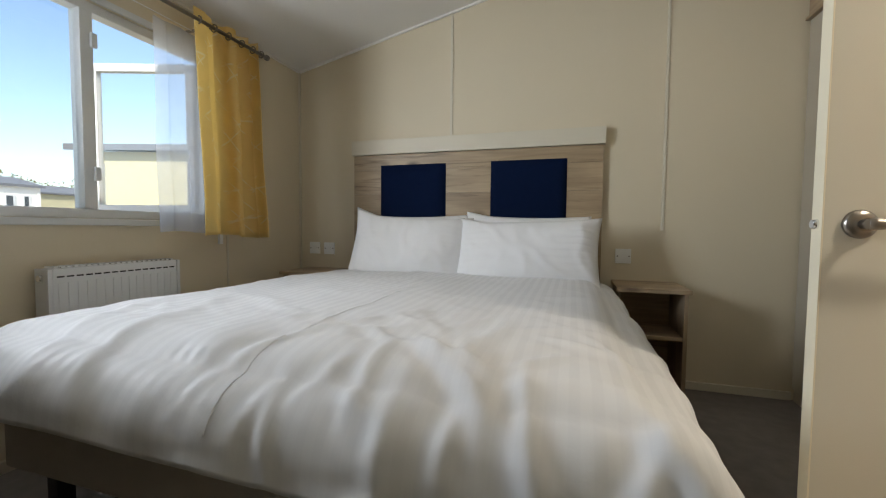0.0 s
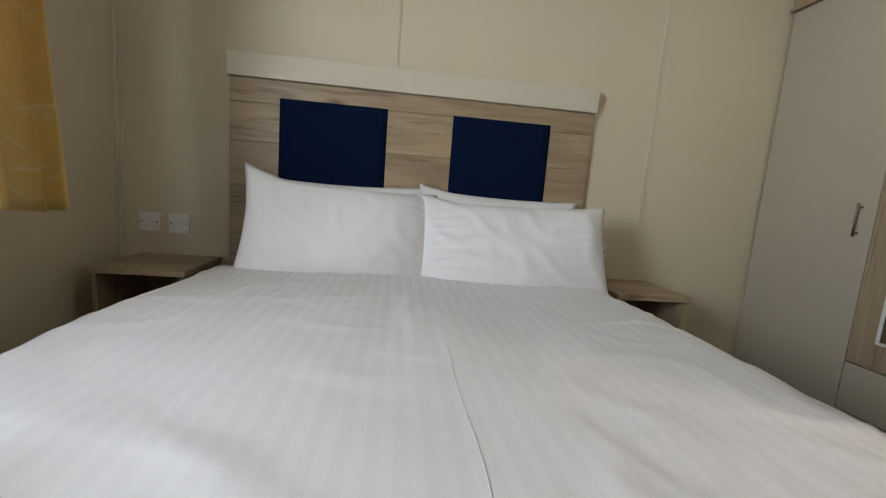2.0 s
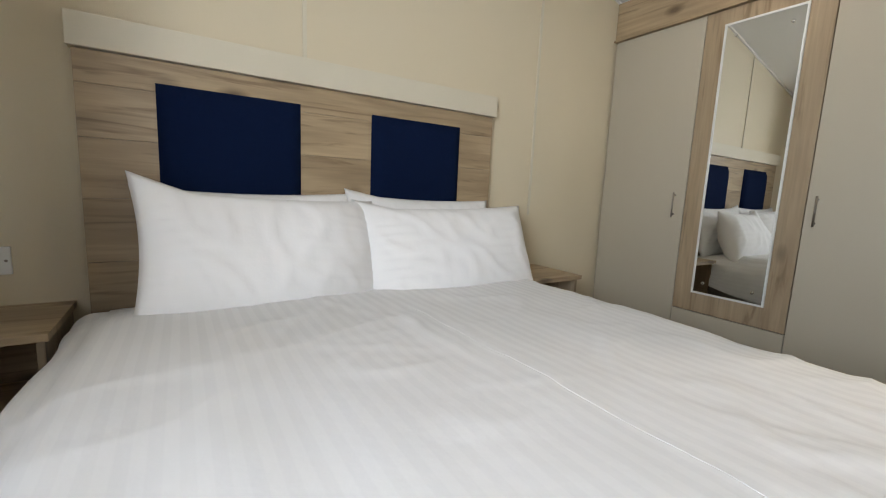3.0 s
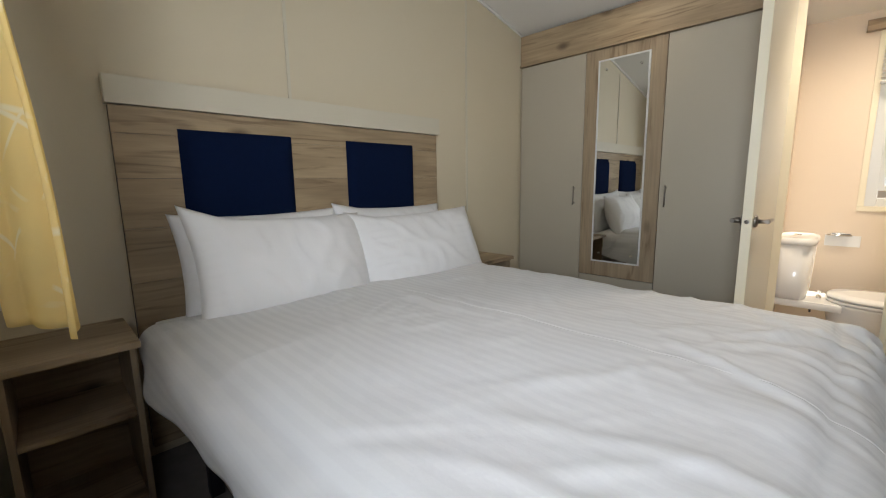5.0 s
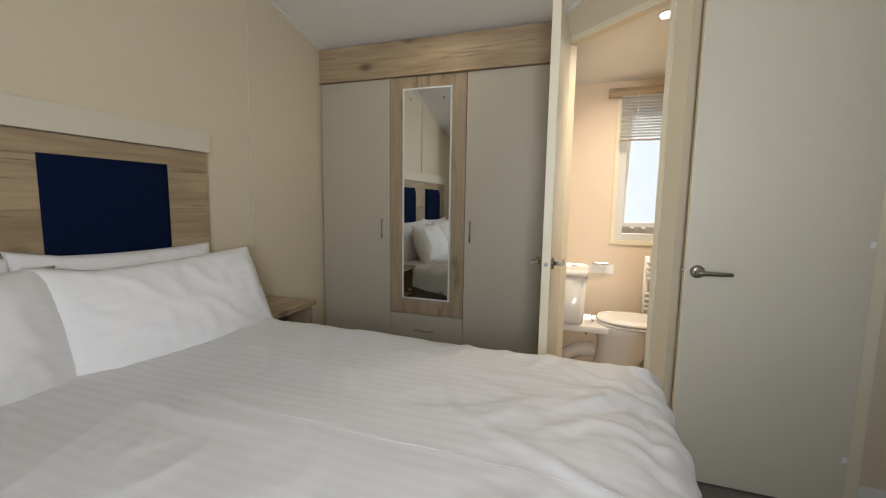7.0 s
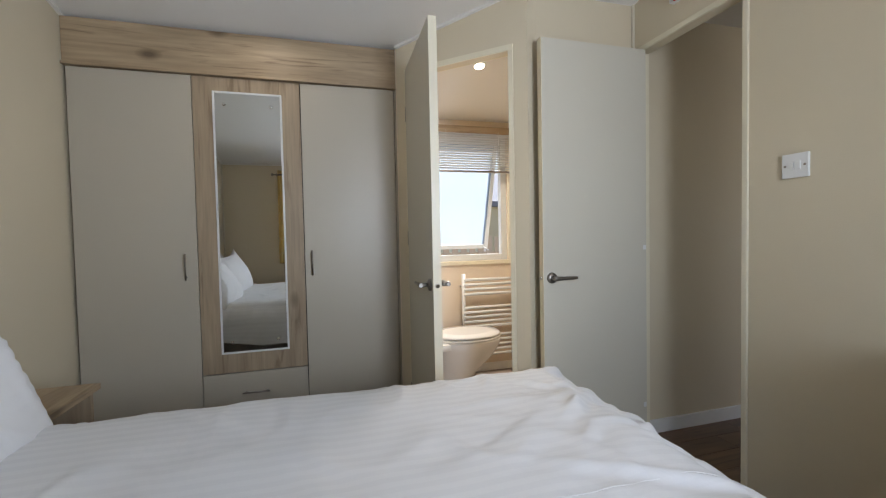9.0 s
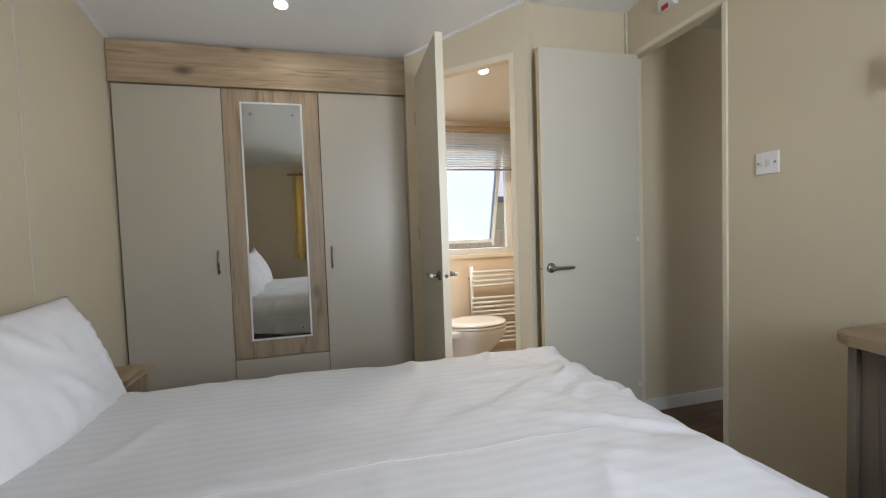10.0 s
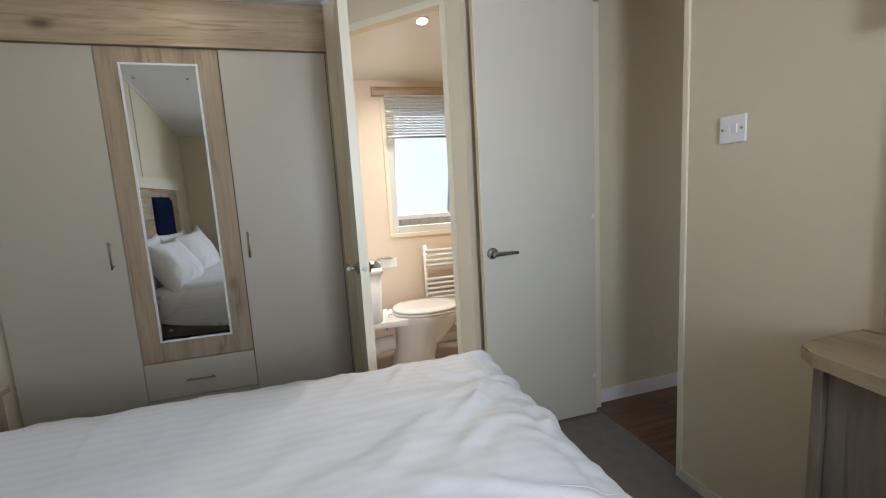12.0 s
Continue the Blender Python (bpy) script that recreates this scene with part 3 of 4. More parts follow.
pane = part("pane", one_box(-0.047, -0.043, WY0 + 0.045, MY0 + 0.005, WZ0 + 0.035, WZ1 - 0.035), GLASS, window_1)
pane.visible_shadow = False
for z in (1.12, 1.68):
    part("window_catch", one_box(F1 + 0.006, F1 + 0.022, MY1 - 0.016, MY1 + 0.008, z - 0.03, z + 0.03, bevel=0.006), UPVC, window_1, "small white window catch")
bm = bmesh.new()
box(bm, -0.02, 0.012, WY0 - 0.03, WY1 + 0.03, WZ0 - 0.03, WZ0 - 0.001, bevel=0.004)
box(bm, -0.012, 0.010, WY0 - 0.03, WY0, WZ0, WZ1, bevel=0.003)
box(bm, -0.012, 0.010, WY1, WY1 + 0.03, WZ0, WZ1, bevel=0.003)
box(bm, -0.012, 0.010, WY0 - 0.03, WY1 + 0.03, WZ1 + 0.001, WZ1 + 0.03, bevel=0.003)
part("window_sill", bm, UPVC, window_1, "white trim and sill round the window")

# curtain rail, yellow curtain, voile
CRX, CRZ = -1.735, 1.89
rail = thing("curtain_rail", (CRX, 0, CRZ), "brushed steel curtain rail on wall brackets over the window", "curtain rail")
part("rod", tube(bmesh.new(), [(0, 0.0, 0), (0, 2.02, 0)], 0.0095, 14), NICKEL, rail)
for y in (-0.02, 2.02):
    part("finial", tube(bmesh.new(), [(0, y, 0), (0, y + 0.004, 0), (0, y + 0.018, 0), (0, y + 0.024, 0)], [0.010, 0.0165, 0.0165, 0.010], 16), NICKEL, rail)
for y in (0.15, 1.65):
    part("bracket", tube(bmesh.new(), [(-0.214, y, 0), (-0.208, y, 0), (-0.204, y, 0), (0, y, 0)], [0.022, 0.022, 0.007, 0.007], 14), NICKEL, rail)
part("voile_wire", tube(bmesh.new(), [(-0.13, 0.06, 0.0), (-0.13, 1.95, 0.0)], 0.003, 8), WHITE, rail)


def drape(y0, y1, z0, z1, folds, depth, seed, n_u, n_v, hem=0.012, flare=0.0, lean=0.0, gather=1.0):
    """A hanging cloth in the plane x = 0 with upright folds that deepen and wander downwards."""
    rnd = random.Random(seed)
    ph = [rnd.uniform(0, 6.28) for _ in range(5)]
    bm = bmesh.new()
    uvl = bm.loops.layers.uv.new("UVMap")
    grid = []
    for i in range(n_u + 1):
        u = i / n_u
        col = []
        for j in range(n_v + 1):
            v = j / n_v
            t = 1 - v
            y = y0 + (y1 - y0) * u + flare * t * (u - 0.5)
            w = lean * (t - 0.62) + depth * (0.72 + 0.28 * t) * math.sin(2 * math.pi * folds * u ** gather + ph[0] + 0.35 * t * math.sin(3 * u + ph[1]))
            w += 0.25 * depth * math.sin(2 * math.pi * folds * 1.7 * u + ph[2] + t * 1.2) * t
            w += 0.006 * math.sin(9 * t + 5 * u + ph[3]) * t
            y += 0.010 * math.cos(2 * math.pi * folds * 2 * u + ph[0])
            z = z0 + (z1 - z0) * v + (hem * math.sin(5 * u + ph[4]) if j == 0 else 0)
            col.append((bm.verts.new((w, y, z)), (u * (y1 - y0) * 1.8, v * (z1 - z0))))
        grid.append(col)
    for i in range(n_u):
        for j in range(n_v):
            q = (grid[i][j], grid[i + 1][j], grid[i + 1][j + 1], grid[i][j + 1])
            f = bm.faces.new([a[0] for a in q])
            f.smooth = True
            for l, a in zip(f.loops, q):
                l[uvl].uv = a[1]
    return bm


curtain = thing("curtain", (CRX, 0, 0), "yellow eyelet curtain with a pale twig pattern, drawn aside", "curtain")
cl = part("cloth", drape(1.545, 1.985, 0.85, 1.945, 3.2, 0.040, 4, 150, 40, 0.012, 0.0, 0.05, 1.9), CURTAIN, curtain)
sol = cl.modifiers.new("thickness", "SOLIDIFY")
sol.thickness = 0.003
for y in (1.57, 1.66, 1.75, 1.84, 1.92, 1.985):
    bm = bmesh.new()
    tube(bm, [(0.018 * math.cos(a * math.pi / 8), y + 0.0, CRZ + 0.018 * math.sin(a * math.pi / 8)) for a in range(17)], 0.0035, 8, cap=False)
    part("eyelet", bm, NICKEL, curtain)
voile = thing("voile_curtain", (-1.865, 0, 0), "sheer white voile curtain gathered beside the window", "curtain")
part("cloth", drape(1.47, 1.70, 0.87, 1.885, 1.5, 0.007, 9, 120, 24, 0.006, 0.05, 0.04), SHEER, voile)
part("cloth", drape(0.76, 0.83, 0.90, 1.885, 2, 0.014, 12, 60, 24, 0.006, 0.06), SHEER, voile)
tab = thing("curtain_weight_tab", (-1.925, 1.86, 0.80), "small white plastic pull tab under the curtain", "tab")
part("tab_body", one_box(-0.008, 0.008, -0.012, 0.012, 0, 0.06, bevel=0.004), WHITE, tab)

# radiator
rad = thing("radiator", (-SIDE, 0, 0), "white steel panel radiator under the window", "radiator")
part("side_cover", one_box(0.02, 0.098, 1.003, 1.018, 0.155, 0.735, bevel=0.004), ENAMEL, rad)
part("side_cover", one_box(0.02, 0.098, 1.527, 1.542, 0.155, 0.735, bevel=0.004), ENAMEL, rad)
front = part("front_panel", one_box(0.082, 0.094, 1.02, 1.525, 0.15, 0.735, bevel=0.004), ENAMEL, rad)
rib = part("rib", one_box(0.0925, 0.0965, -0.009, 0.009, 0.19, 0.68, bevel=0.002), ENAMEL, front)
rib.location = (0, 1.045, 0)
for i in range(1, 15):
    more = new("rib", rib.data)
    more.parent = front
    more.location = (0, 1.045 + i * 0.0325, 0)
part("back_panel", one_box(0.03, 0.042, 1.02, 1.525, 0.15, 0.735, bevel=0.004), ENAMEL, rad)
bm = bmesh.new()
for i in range(22):
    y = 1.03 + i * 0.0225
    box(bm, 0.03, 0.085, y, y + 0.012, 0.736, 0.742)
part("top_grille", bm, ENAMEL, rad)
bm = bmesh.new()
for i in range(15):
    y = 1.045 + i * 0.0325
    box(bm, 0.0942, 0.0952, y - 0.012, y + 0.012, 0.700, 0.706)
# thin strips whose dark colour paints the shade inside the slots
part("slots", bm, DARK, rad, "dark strips painting the shade inside the slots along the panel top")
part("valve", tube(bmesh.new(), [(0.06, 0.992, 0.70), (0.06, 1.004, 0.70)], 0.012, 14), CHROME, rad, "chrome bleed valve")
part("pipe", tube(bmesh.new(), [(0.06, 1.0, 0.0), (0.06, 1.0, 0.2)], 0.008, 10), ENAMEL, rad)


# ---- sockets and switch ----
def plate(name, at, turn, label, category, rockers, group=""):
    """A square wall plate facing its own -y, with screws and rockers or sockets."""
    t = thing(name, at, label, category, group, turn)
    part("plate", one_box(-0.043, 0.043, -0.010, 0, -0.043, 0.043, bevel=0.003), WHITE, t)
    for x in (-0.032, 0.032):
        part("screw", tube(bmesh.new(), [(x, -0.0095, 0), (x, -0.0115, 0)], 0.0042, 12), NICKEL, t)
    for x in rockers:
        part("rocker", one_box(x - 0.008, x + 0.008, -0.014, -0.0095, -0.014, 0.014, bevel=0.002), WHITE, t)
    if not rockers:
        part("outlet_cover", tube(bmesh.new(), [(0, -0.0095, 0.0), (0, -0.0125, 0.0)], [0.016, 0.014], 20), WHITE, t)
    return t


plate("wall_outlet", (-1.820, NORTH, 0.75), 0, "square white wall outlet above the nightstand", "socket", (), "outlets by the bed")
plate("wall_outlet", (-1.698, NORTH, 0.748), 0, "square white wall outlet above the nightstand", "socket", (), "outlets by the bed")
plate("wall_switch", (0.286, NORTH, 0.748), 0, "square white wall switch above the nightstand", "switch", (0.0,))
plate("light_switch", (-0.184, BACK, 1.355), 180, "square white double light switch beside the doorway", "switch", (-0.011, 0.011))

alarm = thing("emergency_alarm", (0.30, BACK, 2.20), "small white alarm with a red button above the doorway", "alarm")
part("housing", one_box(-0.05, 0.05, 0, 0.03, 0, 0.06, bevel=0.006), WHITE, alarm)
part("button", one_box(-0.02, 0.02, 0.028, 0.036, -0.004, 0.018, bevel=0.004), RED, alarm, "red button")


# ---- downlights ----
def downlight(x, y, label):
    z = ceil_z(x)
    t = thing("ceiling_downlight", (x, y, z), label, "ceiling light", "ceiling downlights")
    t.rotation_euler = (0, math.atan(SLOPE) * (1 if x > 0 else -1), 0)
    part("trim_ring", loft(bmesh.new(), [[(r * math.cos(k * math.pi / 14), r * math.sin(k * math.pi / 14), h) for k in range(28)] for r, h in ((0.043, 0.0), (0.041, -0.005), (0.033, -0.006), (0.031, 0.0))], cap=False), WHITE, t)
    part("lens", loft(bmesh.new(), [[(r * math.cos(k * math.pi / 12), r * math.sin(k * math.pi / 12), h) for k in range(24)] for r, h in ((0.030, -0.0005), (0.028, -0.004))]), LAMP_GLOW, t, "glowing frosted lens")
    return t


downlight(0.80, 1.70, "small round white downlight lit in the sloping ceiling")
downlight(1.22, 0.47, "small round white downlight lit in the bathroom ceiling")
lamp("downlight_bedroom", (0.80, 1.70, ceil_z(0.80) - 0.03), BEDROOM_WATTS, (1.0, 0.86, 0.68), 0.03)
lamp("downlight_bathroom", (1.22, 0.47, ceil_z(1.22) - 0.03), BATH_WATTS, (1.0, 0.88, 0.72), 0.09, 158)

# ---- headboard ----
head = thing("headboard", (0, NORTH, 0), "oak-effect plank headboard with a cream capping and two navy pads", "headboard")
part("capping", one_box(-1.485, 0.172, -0.055, -0.001, 1.402, 1.500, bevel=0.003), WALL_TRIM, head, "cream painted capping rail")
# coloured near black as the shade between the planks
part("backing", one_box(-1.475, 0.162, -0.016, -0.002, 0.05, 1.40), DARK, head)
rows_z = [0.05, 0.30, 0.52, 0.735, 0.945, 1.135, 1.30, 1.40]
for i in range(len(rows_z) - 1):
    part("plank", one_box(-1.475, 0.162, -0.034, -0.017, rows_z[i] + 0.0006, rows_z[i + 1] - 0.0006, bevel=0.0012), OAK_X, head)


def pad(x0, x1, z0, z1):
    """An upholstered pad with a crowned face and soft edges."""
    bm = bmesh.new()
    n = 20
    rows = []
    for i in range(n + 1):
        for j in range(n + 1):
            u, v = 2 * i / n - 1, 2 * j / n - 1
            crown = (1 - abs(u) ** 10) * (1 - abs(v) ** 10)
            rows.append(bm.verts.new((x0 + (x1 - x0) * i / n, -0.0345 - 0.028 * crown ** 0.4, z0 + (z1 - z0) * j / n)))
    for i in range(n):
        for j in range(n):
            bm.faces.new((rows[i * (n + 1) + j], rows[(i + 1) * (n + 1) + j], rows[(i + 1) * (n + 1) + j + 1], rows[i * (n + 1) + j + 1])).smooth = True
    return bm


part("pad", pad(-1.268, -0.800, 0.62, 1.328), NAVY, head, "navy fabric upholstered pad")
part("pad", pad(-0.503, -0.040, 0.62, 1.328), NAVY, head, "navy fabric upholstered pad")

# ---- bed ----
bed = thing("bed", (0, 0, 0), "double bed on a grey cloth base with black legs", "bed")
part("base", one_box(-1.42, 0.08, 0.66, 2.56, 0.26, 0.42, bevel=0.012), BED_BASE, bed, "grey cloth bed base")
part("mattress", one_box(-1.43, 0.09, 0.65, 2.57, 0.42, 0.585, bevel=0.04), SHEET, bed, "white sheeted mattress")
for x in (-1.36, 0.02):
    for y in (0.75, 1.55, 2.2):
        part("leg", one_box(x - 0.022, x + 0.022, y - 0.022, y + 0.022, 0, 0.26, bevel=0.004), BLACK, bed, "black metal leg")


def wrinkle(x, y, z=0.0):
    """Soft swells and creases of a made bed, in metres."""
    h = 0.014 * noise.noise((x * 1.7, y * 1.4, 1.3 + z))
    h += 0.008 * noise.noise((x * 4.2 + 3, y * 2.6, 4.1 + z))
    h += 0.0035 * noise.noise((x * 9, y * 7, 8.0 + z))
    ridge = 1 - abs(noise.noise((x * 2.6 + 0.8 * y, y * 5.5 - 1.2 * x, 2.7 + z)))
    h += 0.010 * max(0, ridge - 0.80) / 0.20 * (0.5 + 0.5 * noise.noise((x * 1.2, y * 1.2, 6.0)))
    foot = max(0.0, 1.0 - (y - 0.5) / 0.9)
    h += 0.015 * foot * noise.noise((x * 3.1 + y * 1.5, y * 2.0, 12.0))
    fold = 1 - abs(noise.noise((x * 3.4 + 2.2 * y, y * 1.6 - x, 15.0)))
    h += 0.012 * foot * max(0, fold - 0.82) / 0.18
    for cx, cy, turn, long, deep in CREASES:
        u = (x - cx) * math.cos(turn) + (y - cy) * math.sin(turn)
        v = -(x - cx) * math.sin(turn) + (y - cy) * math.cos(turn) + 0.25 * u * u
        h += deep * math.exp(-(u / long) ** 2) * (math.exp(-(v / 0.016) ** 2) - 0.6 * math.exp(-((v - 0.035) / 0.022) ** 2))
    return h


rnd = random.Random(31)
CREASES = [(rnd.uniform(-0.55, 0.02), rnd.uniform(0.52, 0.95), rnd.gauss(1.9, 0.45), rnd.uniform(0.05, 0.13), rnd.uniform(0.005, 0.010)) for _ in range(12)]
CREASES += [(-0.22, 0.73, 2.3, 0.16, 0.013), (-0.06, 0.62, 1.75, 0.12, 0.015), (0.11, 0.57, 1.2, 0.08, 0.013), (0.14, 0.59, 2.2, 0.07, 0.011), (-0.60, 0.80, 1.15, 0.22, 0.008)]
CREASES += [(rnd.uniform(-1.3, 0.05), rnd.uniform(0.7, 2.1), rnd.uniform(0, 3.1), rnd.uniform(0.08, 0.22), rnd.uniform(0.0015, 0.0035)) for _ in range(24)]

BX0, BX1, BY, BTOP, RB = -1.435, 0.13, 0.65, 0.612, 0.11
bm = bmesh.new()
uvl = bm.loops.layers.uv.new("UVMap")
NU, NV = 190, 190
cloth = []
for i in range(NU + 1):
    share = i / NU
    B0 = BY - (0.205 + 0.20 * max(0.0, share - 0.6) / 0.4)
    row = []
    for j in range(NV + 1):
        b = B0 + (2.42 - B0) * j / NV
        head = min(1.0, max(0.0, (b - 0.7) / 1.5))
        A0 = BX0 - (0.13 + 0.09 * head)
        A1 = BX1 + 0.53 - 0.20 * min(1.0, max(0.0, (b - 0.9) / 0.8))
        a = A0 + (A1 - A0) * share
        px_, py_ = min(max(a, BX0), BX1), max(b, BY)
        dx, dy = a - px_, b - py_
        d = math.hypot(dx, dy)
        edge = min(a - BX0, BX1 - a, b - BY)
        puff = 0.040 * (1 - math.exp(-max(edge, 0) / 0.035))
        if b > 2.2:
            puff *= max(0.0, (2.42 - b) / 0.22)
        w = wrinkle(a, b)
        crease = 0.0015 * math.exp(-((a + 0.615 + 0.02 * math.sin(b * 3)) / 0.010) ** 2) * (1 if b < 1.95 else max(0.0, (2.05 - b) / 0.1))
        z = BTOP + puff + w + crease
        x, y = px_, py_
        if d > 1e-6:
            ex, ey = dx / d, dy / d
            bend = 0.07 if ex < -0.5 else RB
            th = min(d / bend, math.pi / 2)
            rest = max(0.0, d - bend * math.pi / 2)
            if abs(dx) > 1e-6 and abs(dy) > 1e-6:
                rest = min(rest, 0.33 if ex > 0 else 0.16)
            if ex > 0 and b > 1.9:
                rest *= 1 - 0.5 * min(1.0, (b - 1.9) / 0.4)
            along = a if abs(ey) > abs(ex) else b
            round_corner = min(abs(ex), abs(ey))
            fold = (0.022 * math.sin(along * 10 + 1.5 * math.sin(along * 5)) + 0.034 * noise.noise((along * 6, 3.3, d * 1.5))) * min(1.0, rest / 0.15)
            fold += round_corner * 0.07 * math.sin(8 * math.atan2(dy, dx)) * min(1, rest / 0.25)
            if abs(ey) > abs(ex):
                flare = 0.06 + 0.34 * max(0.0, share - 0.2)
            else:
                flare = 0.0 if ex < 0 else 0.06 + 0.36 * min(1.0, max(0.0, (2.15 - b) / 0.5))
            out = 0.8 * w * min(1.0, th) + bend * math.sin(th) + rest * flare + fold
            x += ex * out
            y += ey * out
            z -= bend * (1 - math.cos(th)) + rest * math.sqrt(1 - flare * flare)
            z = max(z, 0.05)
        row.append((bm.verts.new((x, y, z)), (a, b)))
    cloth.append(row)
for i in range(NU):
    for j in range(NV):
        q = (cloth[i][j], cloth[i + 1][j], cloth[i + 1][j + 1], cloth[i][j + 1])
        f = bm.faces.new([v[0] for v in q])
        f.smooth = True
        for l, v in zip(f.loops, q):
            l[uvl].uv = v[1]
seam_path = []
for j in range(6, int(NV * 0.78)):
    near = min(range(NU + 1), key=lambda i: abs(cloth[i][j][1][0] + 0.615))
    seam_path.append(Vector((-0.615 - cloth[near][j][1][0], 0, 0)) + cloth[near][j][0].co + Vector((0.002 * math.sin(j * 0.21), 0, 0.0005)))
duvet = thing("duvet", (0, 0, 0), "white satin-stripe duvet spread over the bed, creased", "duvet")
part("seam", tube(bmesh.new(), seam_path, 0.0007, 6), DUVET, duvet, "raised white seam along the cover")
cover = part("cover", bm, DUVET, duvet)
sol = cover.modifiers.new("thickness", "SOLIDIFY")
sol.thickness, sol.offset = 0.012, -1


def pillow(name, at, rot, w, h, t, seed, ear, label):
    """A filled pillow: pinched corners, puckered seams and soft dents. It lies in x and z with its thickness along y."""
    bm = bmesh.new()
    n, m = 46, 34
    both = []
    for side in (-1, 1):
        g = []
        for i in range(n + 1):
            r = []
            for j in range(m + 1):
                u, v = 2 * i / n - 1, 2 * j / m - 1
                inx = 1 - 0.055 * (1 - abs(v) ** 2.0) * abs(u) ** 3
                inz = 1 - 0.075 * (1 - abs(u) ** 2.0) * abs(v) ** 3
                x, z = u * inx * w / 2, v * inz * h / 2
                if u < -0.6 and v > 0.5:
                    k = (-u - 0.6) / 0.4 * (v - 0.5) / 0.5
                    z += ear * k
                    x -= 0.25 * ear * k
                prof = ((1 - abs(u) ** 2.6) * (1 - abs(v) ** 2.4)) ** 0.52
                low = 1 + 0.22 * -v
                y = side * t / 2 * prof * low
                rim = min(1 - abs(u), 1 - abs(v))
                if rim > 0:
                    s = noise.noise((x * 3.0 + seed, z * 3.5, side * 2.0)) * 0.032
                    along = v if (1 - abs(u)) < (1 - abs(v)) else u
                    s += 0.011 * (0.4 + 0.9 * abs(noise.noise((x * 4, z * 4, seed + 3)))) * math.sin(along * 38 + seed * 2 + 4 * noise.noise((x * 5, z * 5, seed))) * math.exp(-rim / 0.26)
                    ridge = 1 - abs(noise.noise((x * 7 + seed, z * 6 + x * 4, 1.0 + side)))
                    s += 0.010 * max(0, ridge - 0.78) / 0.22
                    y += side * s * min(1, rim * 5) * prof ** 0.5
                r.append(bm.verts.new((x, y, z)))
            g.append(r)
        both.append(g)
    for s, g in enumerate(both):
        for i in range(n):
            for j in range(m):
                q = [g[i][j], g[i + 1][j], g[i + 1][j + 1], g[i][j + 1]]
                bm.faces.new(q if s else q[::-1]).smooth = True
    bmesh.ops.remove_doubles(bm, verts=bm.verts, dist=0.0008)
    ob = tagged(obj(name, bm, PILLOW), label, "pillow", "pillows on the bed")
    ob.matrix_world = pose(*at, *rot)
    return ob


pillow("pillow", (-0.985, 2.475, 0.785), (-14, 0, 0), 0.73, 0.42, 0.15, 1.0, 0.01, "plump white pillow propped against the headboard")
pillow("pillow", (-0.27, 2.475, 0.785), (-14, 1, 0), 0.74, 0.41, 0.15, 5.0, 0.02, "plump white pillow propped against the headboard")
pillow("pillow", (-0.955, 2.325, 0.775), (-20, 2, 2), 0.77, 0.43, 0.20, 2.0, 0.048, "plump white pillow leaning in front, one corner peaked")
pillow("pillow", (-0.25, 2.285, 0.758), (-22, -1.5, -4), 0.80, 0.42, 0.21, 8.0, 0.03, "plump white pillow leaning in front, creased along its seam")


# ---- nightstands ----
def nightstand(x0, x1, label):
    t = thing("nightstand", ((x0 + x1) / 2, 2.45, 0), label, "nightstand", "nightstands by the bed")
    w = (x1 - x0) / 2
    part("top", one_box(-w - 0.012, w + 0.012, -0.185, 0.17, 0.585, 0.607, bevel=0.003), OAK_X, t)
    for sx in (-w + 0.009, w - 0.009):
        part("side_panel", one_box(sx - 0.009, sx + 0.009, -0.165, 0.17, 0, 0.584, bevel=0.0015), OAK_Z, t)
    part("back_panel", one_box(-w + 0.019, w - 0.019, 0.155, 0.165, 0.02, 0.584), OAK_X, t)
    for z in (0.03, 0.345):
        part("shelf", one_box(-w + 0.0185, w - 0.0185, -0.155, 0.154, z, z + 0.018, bevel=0.0015), OAK_X, t)
    part("plinth", one_box(-w + 0.0185, w - 0.0185, -0.14, -0.125, 0.0, 0.03), OAK_X, t)
    return t


nightstand(-1.845, -1.525, "open oak-effect nightstand with a shelf beside the window")
nightstand(0.235, 0.555, "open oak-effect nightstand with a shelf beside the wardrobe")

# ---- wardrobe ----
ward = thing("wardrobe", (WARD, 0, 0), "fitted three-door wardrobe with oak-effect trim and a mirror", "wardrobe")
# carcass boards coloured near black, so the door gaps hold painted shade
for y0, y1 in ((1.03, 1.048), (2.595, 2.612)):
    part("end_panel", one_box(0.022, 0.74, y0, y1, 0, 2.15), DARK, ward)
for y0, y1 in ((1.545, 1.56), (2.065, 2.08)):
    part("divider", one_box(0.03, 0.718, y0, y1, 0.061, 1.99), DARK, ward, "carcass panel coloured near black for the shade in the door gaps")
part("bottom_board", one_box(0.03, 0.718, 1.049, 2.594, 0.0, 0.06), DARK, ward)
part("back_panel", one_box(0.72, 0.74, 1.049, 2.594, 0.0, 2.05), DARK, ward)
part("plinth", one_box(0.010, 0.029, 1.04, 2.604, 0.0, 0.060), LAMINATE, ward)
part("end_post", one_box(0.0, 0.021, 1.026, 1.036, 0, 2.20), LAMINATE, ward)
fas = part("fascia", one_box(-0.004, 0.018, 1.028, 2.615, 1.992, 2.205, bevel=0.002), OAK_Y, ward, "oak-effect fascia board over the doors")
part("lip", one_box(-0.018, 0.019, 1.028, 2.615, 1.978, 1.991, bevel=0.003), OAK_Y, ward, "thin oak-effect lip under the fascia")


